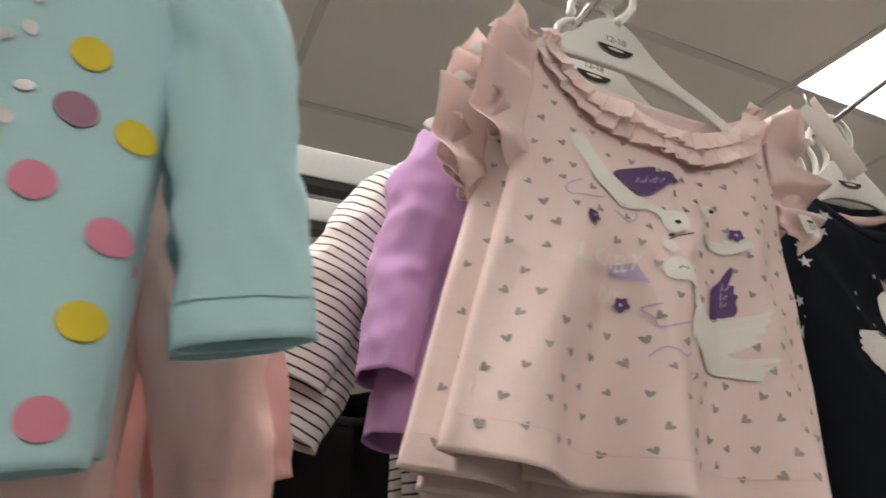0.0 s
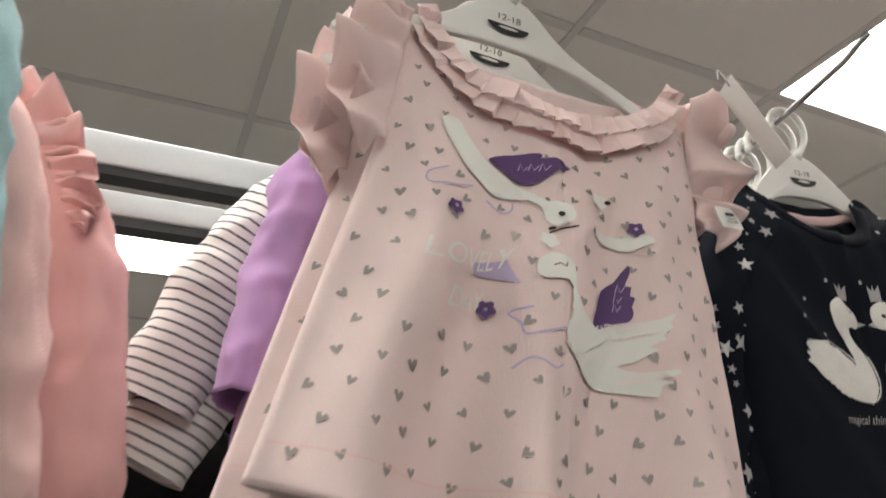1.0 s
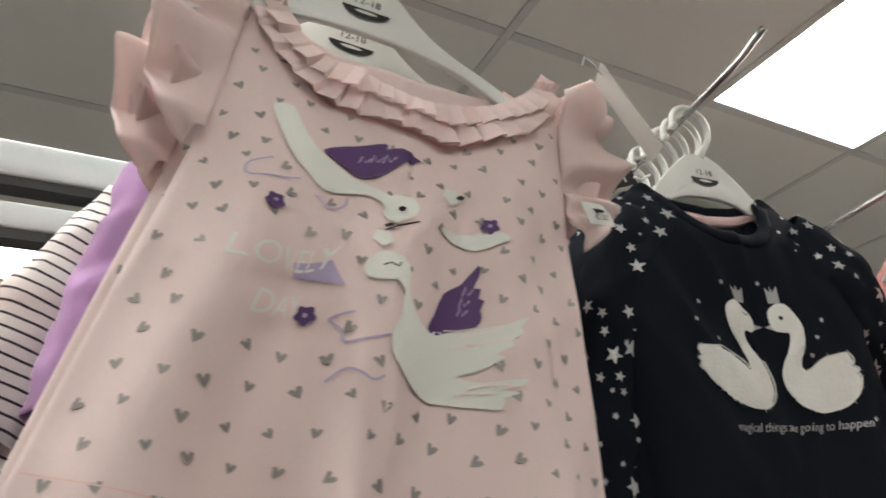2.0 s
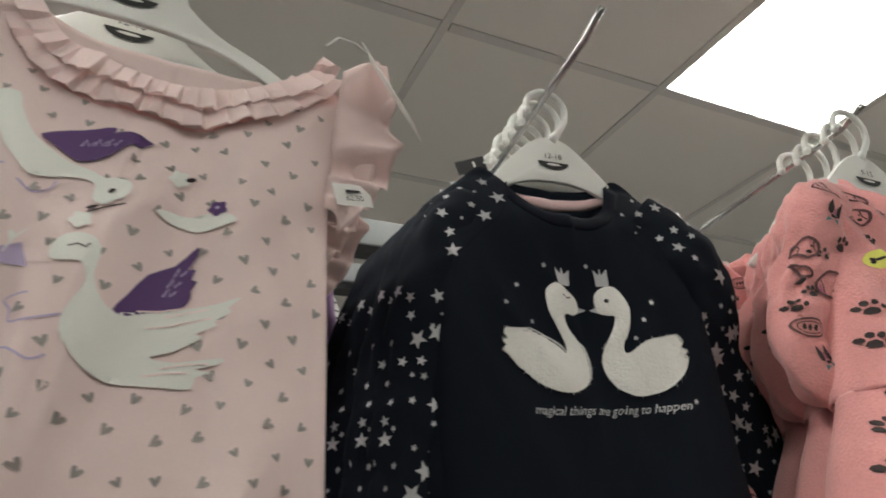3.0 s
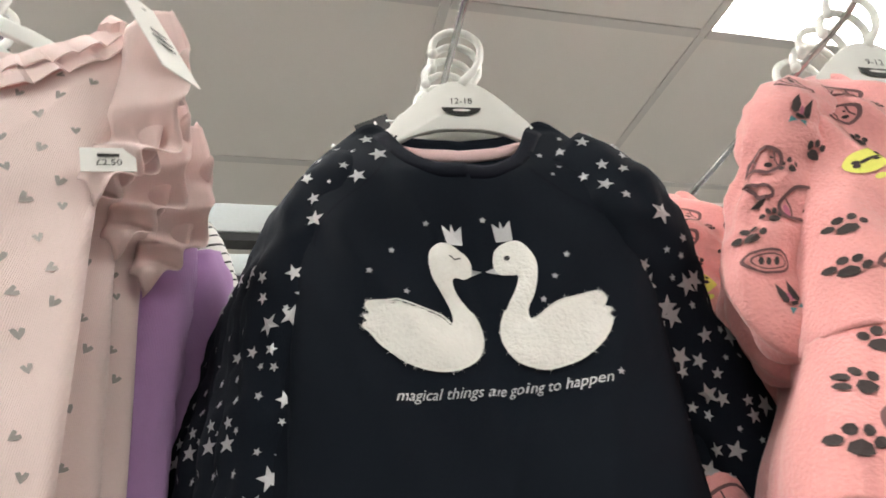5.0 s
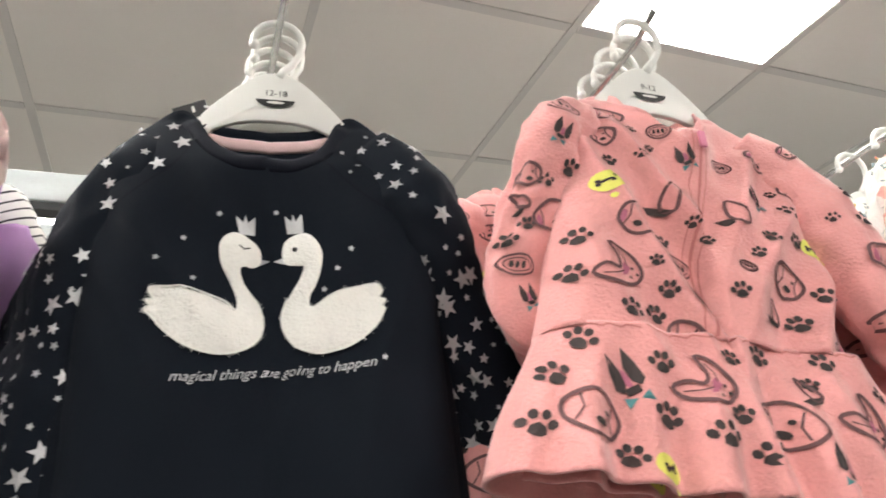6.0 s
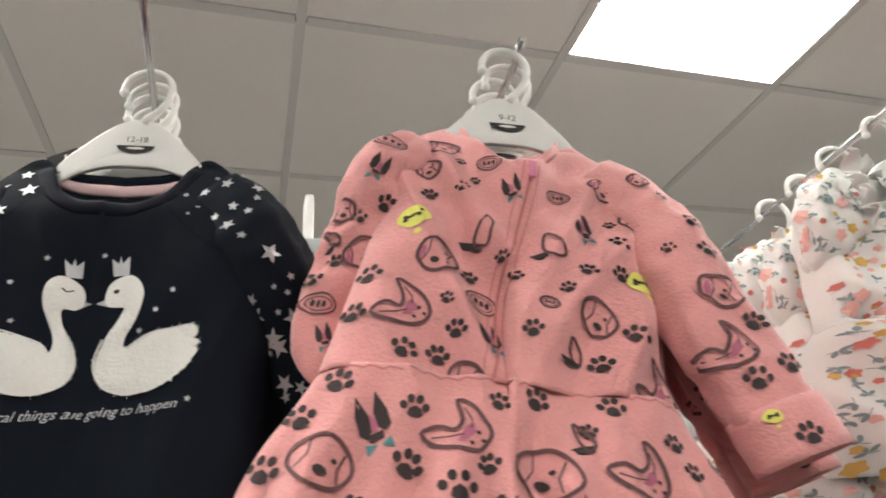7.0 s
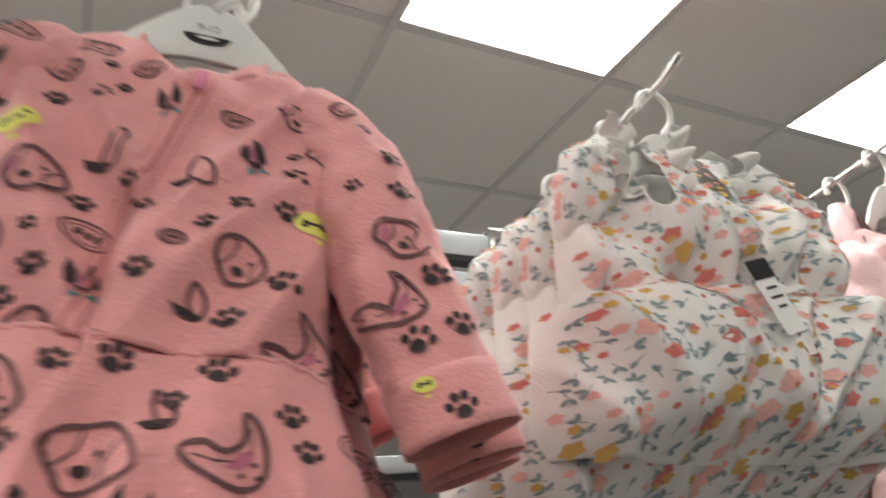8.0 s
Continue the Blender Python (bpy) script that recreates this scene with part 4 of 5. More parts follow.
def prints(root, f, seed, text):
    """The jacket's print over one panel: a letter for the motif, then its place and size in millimetres."""
    names = ("paw_print", "outline_print", "blot_print", "mauve_print", "teal_print", "lime_print", "bubble_mark")
    bms = {n: bmesh.new() for n in names}
    rng = random.Random(seed)
    for word in text.split():
        kind, x, v, r = word.split(",")
        turn = rng.uniform(-0.45, 0.45) if kind != "w" else rng.uniform(-0.1, 0.15)
        MOTIFS[kind](bms, f, float(x) / 1000, float(v) / 1000, float(r) / (960 if kind == "p" else 1000), turn, rng)
    for n, mat in zip(names, (P_BLACK, P_BROWN, P_BLACK, P_MAUVE, P_TEAL, P_YELLOW, P_BLACK)):
        if len(bms[n].verts):
            part(n, bms[n], mat, root, smooth=False, kind="stuff")
        else:
            bms[n].free()


def coral_jacket():
    root = garment("fleece_jacket", "coral pink fleece jacket with dark paw prints and a gathered peplum", "jacket", "coral jackets")
    t = Torso([(0, 0.098), (0.05, 0.104), (0.12, 0.103), (0.18, 0.110), (0.252, 0.122)], [(0, 0.014), (0.06, 0.030), (0.15, 0.036), (0.252, 0.037)],
              [(0, 0.052), (0.15, 0.046), (0.3, 0.026), (0.42, 0.004), (0.78, 0.010), (0.92, 0.024), (1, 0.048)], [(0, 0.012), (0.42, 0.004), (0.78, 0.010), (0.92, 0.024), (1, 0.048)],
              [(0, 0), (0.42, 0.004), (0.78, 0.010), (0.92, 0.024), (1, 0.048)], 0.243, 31.0, flat=6, crease=0.0085, folds=1.5, fold=0.003)
    body(root, t, CORAL, n=50, m=36, thick=0.0022)
    skirt = Torso([(0.238, 0.119), (0.26, 0.128), (0.30, 0.146), (0.34, 0.156)], [(0.238, 0.040), (0.26, 0.045), (0.30, 0.052), (0.34, 0.058)], [(0, 0.24), (1, 0.24)], [(0, 0.24), (1, 0.24)],
                  [(0, 0), (1, 0)], 0.336, 33.0, crease=0.005, folds=8.5, fold=0.034, v0=0.240, flat=6, rear=0.5, hem=0.008)
    body(root, skirt, CORAL, "peplum", 90, 24, 0.0022)
    left = sleeve(root, [(0.070, -0.032, 0.027, 0.020, -0.002), (0.094, -0.062, 0.030, 0.025, -0.008), (0.108, -0.105, 0.027, 0.024, 0.0), (0.118, -0.155, 0.025, 0.022, 0.016), (0.120, -0.190, 0.025, 0.021, 0.022), (0.112, -0.218, 0.022, 0.018, 0.022), (0.098, -0.230, 0.013, 0.011, 0.020)], 41.0, CORAL, True, 0.008)
    right = sleeve(root, [(0.070, -0.032, 0.028, 0.020, 0.0), (0.098, -0.058, 0.034, 0.025, -0.006), (0.124, -0.11, 0.036, 0.028, -0.014), (0.149, -0.18, 0.034, 0.026, -0.022), (0.176, -0.238, 0.031, 0.023, -0.027)], 44.0, CORAL, False, 0.006)
    bm = bmesh.new()
    cuff = Sleeve([(0.174, -0.232, 0.0335, 0.0255, -0.027), (0.188, -0.264, 0.033, 0.025, -0.030)], 44.0, 0.002)
    cuff.build(bm, 28, 6)
    part("cuff", bm, CORAL, root, "turned fleece cuff", thick=0.0015)
    # stand-up collar
    bm = bmesh.new()
    rows = []
    for b in (0, 0.25, 0.5, 0.75, 1):
        row = []
        for i in range(49):
            q = 2 * math.pi * i / 48
            x, fr = 0.044 * math.sin(q), math.cos(q)
            v = (0.054 if fr > 0 else 0.012) * abs(fr) ** 1.6 + 0.004 - 0.016 * b * (1 - 0.2 * max(0, fr))
            row.append(Vector((x * (1 - 0.04 * b), -fr * (0.031 if fr > 0 else 0.016) + 0.004 * b - 0.002 * math.sin(9 * q), -v)))
        rows.append(row)
    grid(bm, rows)
    part("collar", bm, CORAL, root, "stand-up fleece collar", thick=0.0025)
    bm = bmesh.new()
    zx = lambda v: 0.009 - 0.10 * (v - 0.05) + 0.004 * math.sin(v * 26)
    rise = [0.055 + 0.0062 * i for i in range(31)]
    for dx in (-0.0058, 0.0058):
        line_on(bm, t.front, [(zx(v) + dx, v) for v in rise], 0.0009, 0.0010)
    part("zip_seam", bm, CORAL_SEAM, root, "stitched zip edge", smooth=False)
    bm = bmesh.new()
    line_on(bm, t.front, [(zx(v), v) for v in rise], 0.0022, 0.0014)
    zipper = part("zip", bm, CORAL_SEAM, root, "coral plastic zip", smooth=False)
    bm = bmesh.new()
    p = t.front(zx(0.06), 0.06)
    box(bm, (p.x - 0.003, p.y - 0.006, p.z - 0.014), (p.x + 0.003, p.y - 0.003, p.z + 0.002), 0.001)
    part("zip_pull", bm, D_PINK, zipper, "bright pink zip pull")
    bm = bmesh.new()
    line_on(bm, skirt.front, [(s / 30 * 0.117, 0.2432 + 0.0012 * math.sin(s * 2.1)) for s in range(-30, 31)], 0.0013, 0.0008)
    part("waist_seam", bm, CORAL_SEAM, root, "darker gathered waist seam", smooth=False)
    bm = bmesh.new()
    line_on(bm, skirt.front, [(s / 40 * 0.150, skirt.bottom(s / 40) - 0.020) for s in range(-40, 41)], 0.0010, 0.0006)
    part("hem_stitch", bm, CORAL, root, smooth=False)
    bm = bmesh.new()
    box(bm, (-0.015, 0.008, -0.018), (0.015, 0.0088, 0.0))
    woven = part("neck_label", bm, CARD, root, "small white woven label", smooth=False)
    bm = bmesh.new()
    lay(bm, lambda x, v: Vector((x, 0.0078, -v)), oval(0, 0.008, 0.010, 0.0022, n=8))
    part("label_bar", bm, INK, woven, "dark bar on the label", smooth=False)
    prints(root, t.front, 51, "p,-63,93,6 p,-39,87,4 p,-30,77,4 p,-43,59,4 p,-29,162,6 p,-35,207,6 p,-68,229,7 p,-46,226,7 p,-43,187,4 p,-102,204,7 p,-96,174,7 p,3,160,5 p,-7,147,4 p,13,205,6 p,52,152,6 p,77,148,6 "
           "p,78,121,6 p,83,198,7 p,38,169,5 p,60,221,7 p,76,98,4 y,-72,122,11 y,93,149,11 r,-56,37,15 r,-66,67,11 r,-53,154,15 f,-73,196,20 e,-22,127,15 w,-20,181,12 w,-20,58,9 w,36,76,10 "
           "r,72,63,13 b,50,109,16 e,27,136,15 r,95,92,13 r,59,186,16 f,97,228,20 r,-27,238,12 b,-13,211,14 b,-2,83,12 w,24,183,7 e,41,214,12")
    prints(root, skirt.front, 52, "p,-103,254,8 p,-121,279,8 p,-134,312,8 p,-57,268,7 p,-58,301,8 p,-30,313,8 p,-8,258,6 p,-13,298,6 p,15,252,7 p,61,253,7 p,46,270,5 p,97,270,6 p,107,286,6 b,-79,278,19 "
           "f,-31,278,20 r,-104,306,19 r,19,298,20 f,74,290,20 e,42,275,12 w,134,276,12 y,-65,332,10 b,40,323,14 p,-4,322,7 p,-84,328,7 p,120,318,7 f,100,322,14")
    prints(root, left.over, 53, "w,-97,50,12 b,-103,78,12 r,-126,110,11 p,-94,104,6 p,-112,117,5 p,-124,150,6 e,-130,132,10 r,-106,142,14 w,-130,182,11 p,-100,184,6 p,-136,164,6 b,-122,206,11 p,-104,212,7")
    prints(root, right.over, 54, "p,132,95,6 p,116,68,5 p,142,120,7 p,113,123,4 p,164,178,7 p,177,210,7 p,156,222,7 r,144,157,17 f,141,200,19 r,100,51,9")
    prints(root, cuff.over, 55, "p,178,257,7 y,160,246,5")
    return root


coral = coral_jacket()
CORAL_POSE = (0.945, 1.388, 1.862)
coral.matrix_basis = pose(*CORAL_POSE, -8, 10, -9)
hang("9-12", "coral", 1.388, -0.014, -7, 5)
for k, (dx, dz, ry, rz) in enumerate(((0.036, -0.004, 11, -10), (0.056, -0.006, 11, -10), (-0.028, 0.004, 2, -9))):
    y = (1.430, 1.470, 1.560)[k]
    copy_thing(coral, pose(CORAL_POSE[0] + dx, y, CORAL_POSE[2] + dz, -7, ry, rz))
for k in range(4):
    hang("9-12", "coral", 1.388 + 0.019 * (k + 1), (-0.006, -0.012, -0.004, -0.008)[k], -7, 2 + k % 2)


# floral playsuit
def blossoms(root, f, inside, box4, seed, step=0.0124):
    bms = {n: bmesh.new() for n in ("red_flower", "ochre_flower", "pink_flower", "leaf_print", "stem_print")}
    for x, v, rng in scatter(*box4, step, seed, 0.34):
        if not inside(x, v):
            continue
        q, turn, r = rng.random(), rng.uniform(0, 6.28), rng.choice((0.0024, 0.0028, 0.0036, 0.0048, 0.0064))
        if q < 0.17:
            lay(bms["red_flower"], f, flower(x, v, r, turn), 0.0012)
            if rng.random() < 0.4:
                lay(bms["ochre_flower"], f, oval(x, v + r * 0.5, r * 0.5, r * 0.4, turn, 7), 0.0018)
        elif q < 0.34:
            lay(bms["ochre_flower"], f, flower(x, v, r, turn), 0.0012)
        elif q < 0.52:
            lay(bms["pink_flower"], f, flower(x, v, r * 1.2, turn), 0.0012)
        else:
            for k in range(rng.choice((1, 2, 2, 3))):
                a = turn + k * 1.15
                lay(bms["leaf_print"], f, oval(x + 0.0036 * math.cos(a), v + 0.0036 * math.sin(a), 0.0030, 0.0014, a, 7), 0.0012)
            line_on(bms["stem_print"], f, [(x - 0.004 * math.cos(turn), v - 0.004 * math.sin(turn)), (x, v), (x + 0.005 * math.cos(turn + 0.5), v + 0.005 * math.sin(turn + 0.5))], 0.0006, 0.001)
    for (n, b), mat in zip(bms.items(), (F_RED, F_OCHRE, F_PINK, F_LEAF, F_LEAF)):
        part(n, b, mat, root, smooth=False, kind="stuff")


def floral_suit():
    root = garment("floral_playsuit", "cream playsuit printed with small red, ochre and grey flowers", "playsuit", "floral playsuits")
    t = Torso([(0, 0.128), (0.06, 0.140), (0.12, 0.146), (0.175, 0.150), (0.2, 0.158)], [(0, 0.022), (0.06, 0.056), (0.12, 0.086), (0.150, 0.082), (0.178, 0.062), (0.2, 0.062)],
              [(0, 0.112), (0.08, 0.098), (0.15, 0.050), (0.20, 0.012), (0.31, 0.0), (0.75, 0.010), (1, 0.042)], [(0, 0.010), (0.31, 0.0), (0.75, 0.010), (1, 0.042)],
              [(0, 0), (0.31, 0.0), (0.75, 0.010), (1, 0.042)], 0.195, 61.0, crease=0.021, folds=4.5, fold=0.010, rear=0.35, mid=-0.54)
    body(root, t, FLORAL, n=54, m=34)
    skirt = Torso([(0.178, 0.150), (0.2, 0.166), (0.25, 0.184), (0.29, 0.186), (0.318, 0.172)], [(0.178, 0.062), (0.188, 0.086), (0.21, 0.100), (0.26, 0.102), (0.29, 0.084), (0.318, 0.036)], [(0, 0.18), (1, 0.18)], [(0, 0.18), (1, 0.18)],
                  [(0, 0), (1, 0)], 0.312, 63.0, crease=0.018, folds=4.2, fold=0.010, hem=0.008, v0=0.180, rear=0.35)
    body(root, skirt, FLORAL, "shorts", 64, 24, 0.0014)
    caps = [sleeve(root, [(0.080, -0.020, 0.030, 0.022, -0.006), (0.104, -0.044, 0.034, 0.030, -0.014), (0.122, -0.078, 0.032, 0.032, -0.020), (0.130, -0.108, 0.024, 0.024, -0.020), (0.130, -0.124, 0.010, 0.008, -0.014)], 65.0 + k, FLORAL, bool(k), 0.012) for k in (0, 1)]
    for side in (-1, 1):
        flutter(root, (side * 0.060, -0.004), (side * 0.128, -0.060), side, 0.022, 66.0 + side, FLORAL, 3, "shoulder_frill", 0.004, -0.036)
        flutter(root, (side * 0.030 - 0.072, -0.008), (side * 0.012 - 0.072, -0.104), side, 0.018, 68.0 + side, FLORAL, 4, "neck_frill", 0.002, -0.066)
        flutter(root, (side * 0.028, -0.004), (side * 0.112, -0.014), side, 0.014, 71.0 + side, FLORAL, 2, "collar_frill", 0.003, -0.014)
    bm = bmesh.new()
    line_on(bm, t.front, [(s / 24 * 0.146, 0.180 + 0.002 * math.sin(s * 1.7)) for s in range(-24, 25)], 0.006, 0.0035)
    part("waistband", bm, FLORAL, root, "elastic gathered waist")
    blossoms(root, t.front, lambda x, v: abs(x) < t.w(v) * 0.96 and v > t.neck_f(min(1, abs(x / t.w(v) + 0.54))) + 0.004 and v < 0.19, (-0.15, 0.15, 0.006, 0.19), 71)
    blossoms(root, skirt.front, lambda x, v: abs(x) < skirt.w(v) * 0.97 and v < 0.312, (-0.185, 0.185, 0.19, 0.315), 72)
    for k, c in enumerate(caps):
        blossoms(root, c.front, lambda x, v: True, (-0.05, 0.05, 0.015, c.length - 0.004), 73 + k, 0.0135)
    return root


floral = floral_suit()
FLORAL_POSE = (1.418, 1.412, 1.878)
floral.matrix_basis = pose(*FLORAL_POSE, 0, 4, -8)
hang("12-18", "floral", 1.404, 0.006, -4, 4)
for k, (dx, dz, ry, rz) in enumerate(((0.000, -0.030, 3, -12), (-0.002, -0.030, 5, -8), (-0.012, -0.036, 2, -11))):
    y = 1.412 + 0.056 * (k + 1)
    copy_thing(floral, pose(FLORAL_POSE[0] + dx, y, FLORAL_POSE[2] + dz, 0, ry, rz))
    hang("12-18", "floral", y - 0.008, -0.006, rz, 2)


# teal spotted top, with pink tops behind it
def long_top(name, label, mat, arm_r, seed, group, category="top", arm_l=None):
    root = garment(name, label, category, group)
    t = Torso([(0, 0.124), (0.05, 0.126), (0.1, 0.128), (0.2, 0.122), (0.31, 0.118)], [(0, 0.012), (0.08, 0.021), (0.2, 0.024), (0.31, 0.026)],
              [(0, 0.045), (0.2, 0.041), (0.35, 0.026), (0.44, 0.002), (0.75, 0.010), (0.9, 0.026), (1, 0.052)], [(0, 0.017), (0.4, 0.004), (0.44, 0.002), (0.75, 0.010), (0.9, 0.026), (1, 0.052)],
              [(0, 0), (0.44, 0.002), (0.75, 0.010), (0.9, 0.026), (1, 0.052)], 0.292, seed, crease=0.007, folds=2.5, fold=0.008, hem=0.008)
    body(root, t, mat)
    sl = sleeve(root, arm_r, seed + 1, mat, False, 0.0045)
    sleeve(root, arm_l or arm_r, seed + 2, mat, True, 0.0045)
    neck_band(root, t, mat, 0.44, 0.012)
    bm = bmesh.new()
    line_on(bm, sl.front, [(x / 1000, sl.length - 0.016) for x in range(-40, 41, 4)], 0.0012, 0.0008)
    part("cuff_stitch", bm, mat, root, smooth=False)
    return root, t, sl


TEAL_ARM = [(0.082, -0.024, 0.034, 0.016, 0.0), (0.114, -0.052, 0.034, 0.018, -0.002), (0.138, -0.095, 0.027, 0.017, -0.004), (0.151, -0.165, 0.025, 0.013, -0.006), (0.164, -0.250, 0.0245, 0.009, -0.010)]
teal, teal_t, _ = long_top("spotted_top", "teal cotton long-sleeved top with yellow and pink dots", TEAL, TEAL_ARM, 81.0, "teal tops")
TEAL_POSE = (-0.190, 1.368, 1.865)
for mat, name, spots in ((D_YELLOW, "yellow_dot", ((110, 248), (97, 148), (115, 175), (20, 110), (-60, 200), (-20, 250), (70, 190))),
                         (D_PINK, "pink_dot", ((105, 279), (113, 217), (89, 203), (104, 110), (30, 240), (-50, 130), (-90, 230))),
                         (D_MAUVE, "mauve_dot", ((96, 172), (-30, 170), (-100, 160)))):
    for x, v in spots:
        bm = bmesh.new()
        lay_large(bm, teal_t.front, oval(x / 1000, v / 1000, 0.0068, 0.0068, 0, 20), 0.0011)
        part(name, bm, mat, teal)
bm = bmesh.new()
rng = random.Random(12)
for k in range(40):
    x, v = rng.uniform(0.03, 0.082), rng.uniform(0.10, 0.19)
    lay(bm, teal_t.front, oval(x, v, rng.uniform(0.002, 0.005), rng.uniform(0.0012, 0.003), rng.uniform(0, 3), 7), 0.001)
part("chest_print", bm, P_STAR, teal, "silver and grey printed specks", smooth=False, kind="stuff")
teal.matrix_basis = pose(*TEAL_POSE, 0, 0, -5)
hang("12-18", "teal", 1.368, 0, -5, 2)
copy_thing(teal, pose(-0.192, 1.416, 1.870, 0, -1, -5))
hang("12-18", "teal", 1.412, 0, -6, 1)

PINK_ARM = [(0.085, -0.024, 0.036, 0.018, 0.0), (0.122, -0.060, 0.044, 0.024, 0.0), (0.150, -0.12, 0.043, 0.028, 0.0), (0.168, -0.20, 0.040, 0.026, 0.0), (0.184, -0.278, 0.034, 0.022, 0.0)]
pale, _, _ = long_top("frilled_top", "pale pink cotton long-sleeved top with frilled shoulders", PALE_PINK, [(x * 0.93, z, a * 0.8, b, y) for x, z, a, b, y in PINK_ARM], 91.0, "pink long tops")
flutter(pale, (0.080, -0.010), (0.128, -0.085), 1, 0.022, 92.0, PALE_PINK, 5, "shoulder_frill", 0.012, -0.022)
pale.matrix_basis = pose(-0.182, 1.505, 1.838, 0, 0, -6)
hang("12-18", "teal", 1.505, 0, -4, 2)
salmon, _, _ = long_top("frilled_top", "salmon pink cotton long-sleeved top with frilled shoulders", SALMON, PINK_ARM, 95.0, "pink long tops")
flutter(salmon, (0.118, -0.012), (0.160, -0.095), 1, 0.030, 96.0, PALE_PINK, 6, "shoulder_frill", 0.014, -0.026)
flutter(salmon, (0.100, -0.004), (0.150, -0.085), 1, 0.030, 97.0, PALE_PINK, 5, "shoulder_frill", 0.020, -0.018)
salmon.matrix_basis = pose(-0.168, 1.60, 1.856, 0, 0, -3)
hang("12-18", "teal", 1.60, 0, -3, 2)
copy_thing(salmon, pose(-0.177, 1.65, 1.846, 0, 2, -6))

# lilac and striped tops on the pink tops' arm
LILAC_L = [(0.088, -0.018, 0.036, 0.022, 0.0), (0.116, -0.055, 0.040, 0.030, 0.0), (0.138, -0.115, 0.036, 0.036, 0.0), (0.160, -0.185, 0.027, 0.038, -0.006), (0.176, -0.250, 0.020, 0.038, -0.014)]
LILAC_R = [(0.084, -0.024, 0.034, 0.020, 0.0), (0.100, -0.060, 0.034, 0.024, 0.0), (0.105, -0.13, 0.030, 0.024, 0.0), (0.104, -0.21, 0.028, 0.022, 0.0), (0.104, -0.32, 0.026, 0.020, 0.0)]
lilac, _, _ = long_top("lilac_top", "plain lilac cotton long-sleeved top", LILAC, LILAC_R, 101.0, "lilac tops", arm_l=LILAC_L)
lilac.matrix_basis = pose(0.286, 1.580, 1.904, 0, 0, -2)
hang("12-18", "pink", 1.580, 0, -2, 2)
copy_thing(lilac, pose(0.322, 1.612, 1.840, 0, 6, 4))
hang("12-18", "pink", 1.612, 0, 0, 1)


def striped_top():
    root = garment("striped_top", "white cotton long-sleeved top with thin black stripes", "top", "striped tops")
    sections = [(0.080, -0.020, 0.036, 0.020, 0.0), (0.135, -0.062, 0.042, 0.028, 0.0), (0.185, -0.135, 0.037, 0.026, 0.0), (0.226, -0.232, 0.033, 0.022, 0.0)]
    for mirror in (True, False):
        sl = Sleeve([(-s[0] if mirror else s[0] * 0.8, *s[1:]) for s in sections], 111.0, 0.004)
        ts, mats, v = [0.0], [], 0.0
        while v < sl.length:
            for step, m in ((0.0022, 0), (0.0022, 0), (0.0022, 0), (0.0017, 1)):
                v += step
                ts.append(min(v, sl.length))
                mats.append(m)
        bm = bmesh.new()
        sl.build(bm, 28, ts=ts, mats=mats)
        if mirror:
            bmesh.ops.reverse_faces(bm, faces=bm.faces)
        part("sleeve", bm, [WHITE_CLOTH, STRIPE], root)
    t = Torso([(0, 0.124), (0.1, 0.128), (0.33, 0.124)], [(0, 0.012), (0.08, 0.020), (0.33, 0.024)],
              [(0, 0.045), (0.35, 0.026), (0.44, 0.002), (0.75, 0.010), (1, 0.052)], [(0, 0.017), (0.44, 0.002), (0.75, 0.010), (1, 0.052)], [(0, 0), (0.44, 0.002), (0.75, 0.010), (1, 0.052)], 0.33, 113.0, crease=0.003)
    body(root, t, [WHITE_CLOTH, STRIPE], m=160, n=30, mats=[1 if j % 5 == 4 else 0 for j in range(160)])
    return root


striped = striped_top()
striped.matrix_basis = pose(0.282, 1.648, 1.896, 0, 0, 0)
hang("12-18", "pink", 1.648, 0, 0, 2)
copy_thing(striped, pose(0.300, 1.682, 1.838, 0, 4, 3))
hang("12-18", "pink", 1.682, 0, 2, 1)


# plush jacket and a pale pink top beyond the playsuits
def plush_jacket():
    root = garment("plush_jacket", "pale pink plush jacket with a brown sequin stripe", "jacket", "plush jackets")
    t = Torso([(0, 0.13), (0.1, 0.145), (0.3, 0.155)], [(0, 0.02), (0.08, 0.045), (0.3, 0.055)], [(0, 0.04), (0.35, 0.02), (0.44, 0.0), (0.75, 0.01), (1, 0.05)], [(0, 0.017), (0.44, 0.0), (0.75, 0.01), (1, 0.05)],
              [(0, 0), (0.44, 0.0), (0.75, 0.01), (1, 0.05)], 0.28, 121.0, crease=0.010)
    body(root, t, FLUFF, thick=0.006)
    for k in (False, True):
        sleeve(root, [(0.09, -0.025, 0.042, 0.035, 0.0), (0.13, -0.07, 0.048, 0.04, -0.004), (0.15, -0.15, 0.044, 0.04, -0.01), (0.155, -0.24, 0.040, 0.034, -0.014)], 123.0 + k, FLUFF, k, 0.009)
    ear = Sleeve([(-0.075, 0.055, 0.012, 0.010, -0.058), (-0.082, 0.02, 0.026, 0.014, -0.066), (-0.090, -0.06, 0.030, 0.016, -0.072), (-0.095, -0.13, 0.018, 0.012, -0.070)], 127.0, 0.004)
    bm = bmesh.new()
    ear.build(bm)
    flap = part("hood_flap", bm, FLUFF, root, "long plush flap", thick=0.003)
    bm = bmesh.new()
    lay_large(bm, ear.front, oval(0.0, 0.085, 0.010, 0.062, 0, 24), 0.006)
    part("sequin_stripe", bm, SEQUIN, flap, "brown sequin stripe")
    return root


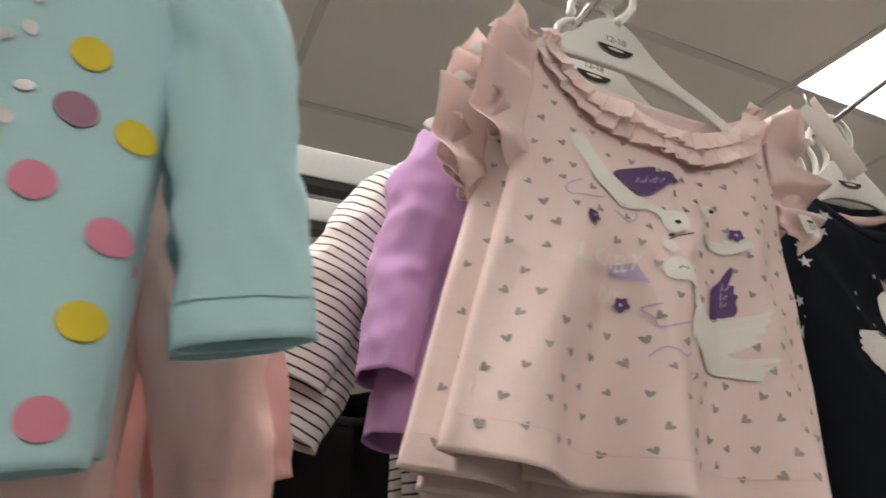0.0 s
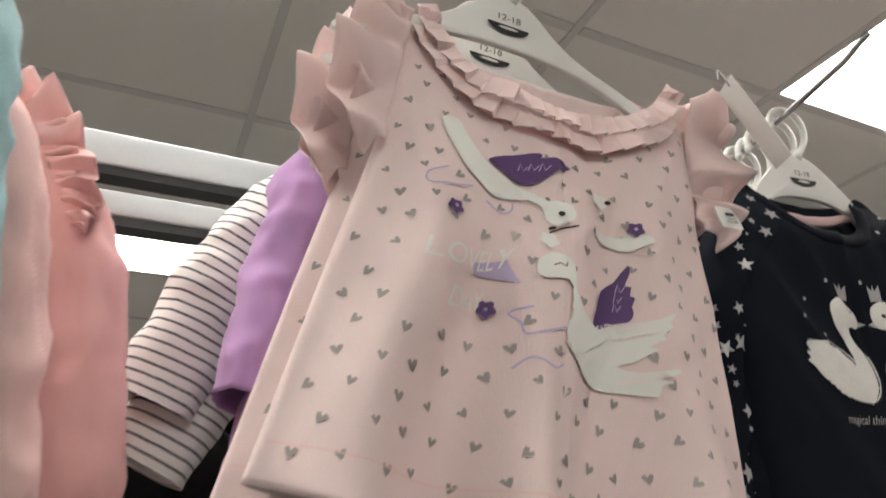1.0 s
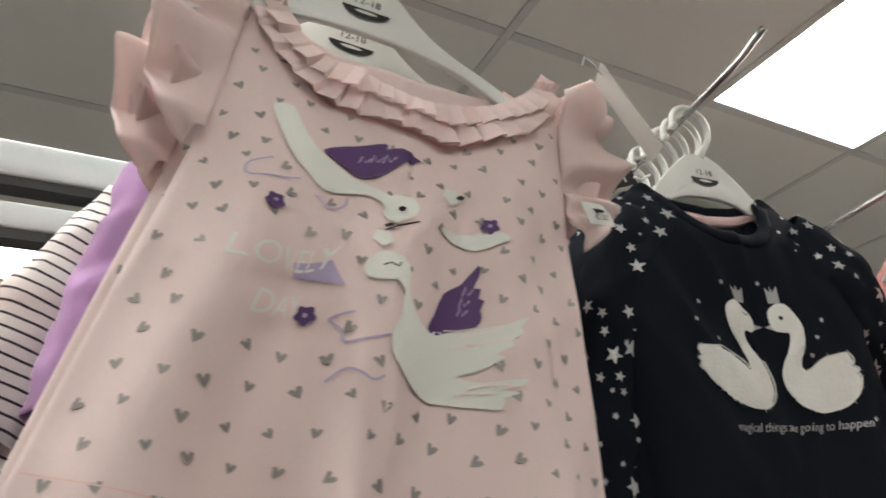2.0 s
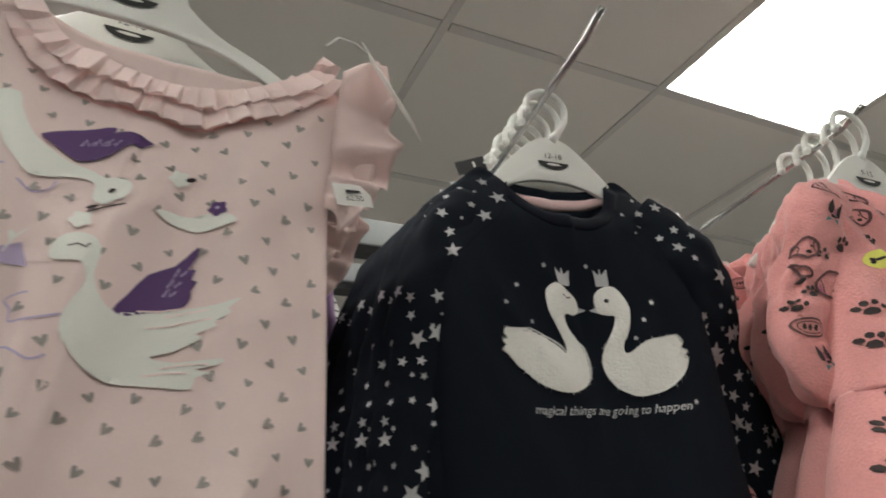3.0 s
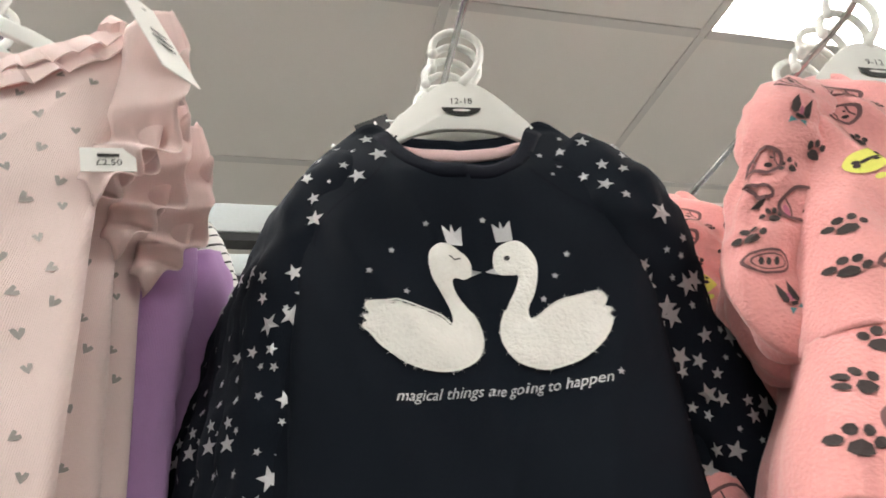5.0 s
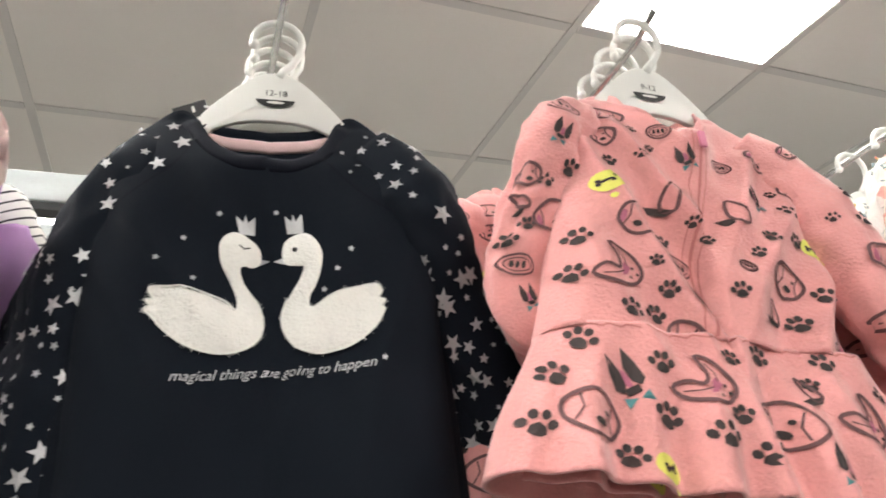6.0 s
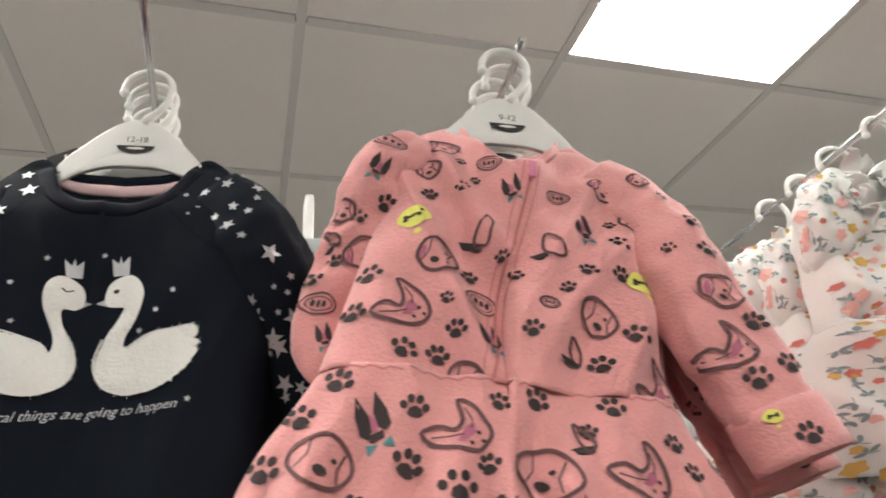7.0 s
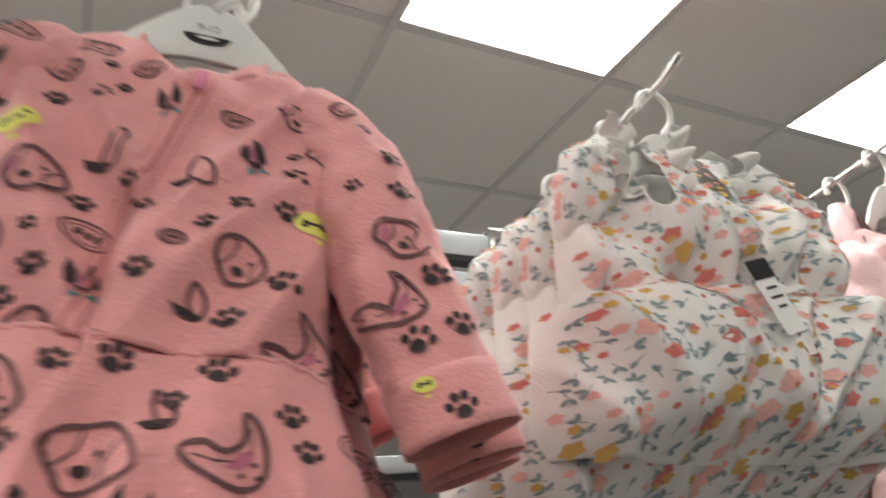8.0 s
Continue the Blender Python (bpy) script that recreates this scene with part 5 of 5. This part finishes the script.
plush = plush_jacket()
plush.matrix_basis = pose(1.868, 1.42, 1.840, 0, 0, -8)
hang("12-18", "fluff", 1.42, 0, -4, 2)
for k in (1, 2, 3, 4):
    copy_thing(plush, pose(1.866 - 0.010 * k, 1.42 + 0.07 * k, 1.838 - 0.003 * k, 0, 0, -10))
    hang("12-18", "fluff", 1.42 + 0.066 * k, 0, -5, 1)

ARMS["low"] = (1.60, 1.72, 1.40)
_, z_low, y_low = ARMS["low"]
low_arm = display_arm(1.60, z_low, y_low, z_rail=1.69)
bm = bmesh.new()
box(bm, (1.2, 0.0, 1.672), (3.2, 0.026, 1.708), 0.002)
part("rail", bm, STEEL_PAINT, rack, "flat grey metal lower rail")
lower, _, _ = long_top("pale_top", "pale pink cotton top on a lower arm", PALE_PINK, LILAC_R, 131.0, "")
lower.matrix_basis = pose(1.585, 1.455, 1.560, 0, 2, -4)
copy_thing(HANGERS["12-18"], pose(1.60, 1.455, 1.672, 0, 2, -4))

# dark tops on the far side of the rack
for k, (x, y) in enumerate(((0.17, 1.86), (0.19, 1.90))):
    if k == 0:
        dark, _, _ = long_top("black_top", "black cotton top hanging on the far side of the rack", BLACK_CLOTH, LILAC_R, 141.0, "black tops")
        dark.matrix_basis = pose(x, y, 1.71, 0, 0, 4)
    else:
        copy_thing(dark, pose(x, y, 1.70, 0, 0, -3))


# tags
def tag(name, m, w, h, mat, label, lines=(), price=""):
    root = thing(name, m, label, "price tag", "swing tags")
    bm = bmesh.new()
    box(bm, (-w / 2, -0.0003, -h), (w / 2, 0.0003, 0))
    card = part("card", bm, mat, root, smooth=False)
    if price:
        bm = bmesh.new()
        write_on(bm, lambda x, v: Vector((x, -0.0004, -v)), price, 0, h * 0.8, h * 0.36, off=0.0003)
        part("price_writing", bm, INK, card, "black printed price", smooth=False)
    for v, k in lines:
        bm = bmesh.new()
        lay(bm, lambda x, v: Vector((x, -0.0004, -v)), [(-w * k, v - 0.0011), (w * k, v - 0.0011), (w * k, v + 0.0011), (-w * k, v + 0.0011)], 0.0003)
        part("print_bar", bm, INK if mat == CARD else CARD, card, smooth=False)
    return root


TAG_DOWN, TAG_ACROSS = Vector((0.46, -0.08, -0.88)).normalized(), Vector((0.54, 0.83, 0.20)).normalized()
TAG_FACE = TAG_ACROSS.cross(TAG_DOWN).normalized()
TAG_ACROSS = TAG_DOWN.cross(TAG_FACE)
t1 = tag("swing_tag", Matrix((TAG_ACROSS, TAG_FACE, -TAG_DOWN)).transposed().to_4x4(), 0.030, 0.070, CARD, "white card swing tag hanging from a pink top", ((0.012, 0.05), (0.034, 0.22), (0.040, 0.28), (0.046, 0.24)))
t1.matrix_basis.translation = (0.400, 1.380, 1.864)
bm = bmesh.new()
sweep(bm, [(-0.004, 0.0005, -0.004), (-0.012, 0.004, 0.003), (-0.026, 0.012, 0.004), (-0.040, 0.022, -0.006)], 0.0006, 6)
part("loop", bm, CLEAR, t1, "clear nylon loop")
tag("price_label", pose(0.394, 1.400, 1.771, -6, -11, 12), 0.027, 0.016, CARD, "white price label among pink frills", ((0.006, 0.2),), "\u00a32.50")
t2 = tag("swing_tag", pose(0.575, 1.528, 1.907, 20, 74, 0), 0.015, 0.030, BLACK_CARD, "black card tag on a navy sweatshirt shoulder", ((0.012, 0.2),))
bm = bmesh.new()
sweep(bm, [(0.0, -0.001, -0.002), (0.006, -0.004, 0.004), (0.004, -0.008, 0.012)], 0.0012, 6)
part("loop", bm, CLEAR, t2, "white nylon loop")
tag("shelf_label", pose(0.086, 1.896, 1.628, 0, 0, 4), 0.034, 0.07, CARD, "white label card hanging from the lower rail", ((0.012, 0.32), (0.04, 0.12)))
t3 = tag("swing_tag", pose(1.350, 1.302, 1.705, -6, -14, 0), 0.026, 0.062, CARD, "white and black card tag on a floral playsuit", ((0.024, 0.25), (0.032, 0.3), (0.040, 0.2)))
bm = bmesh.new()
box(bm, (-0.0135, -0.0012, -0.016), (0.0135, -0.0008, 0.001))
part("heading", bm, BLACK_CARD, t3, "black heading strip", smooth=False)
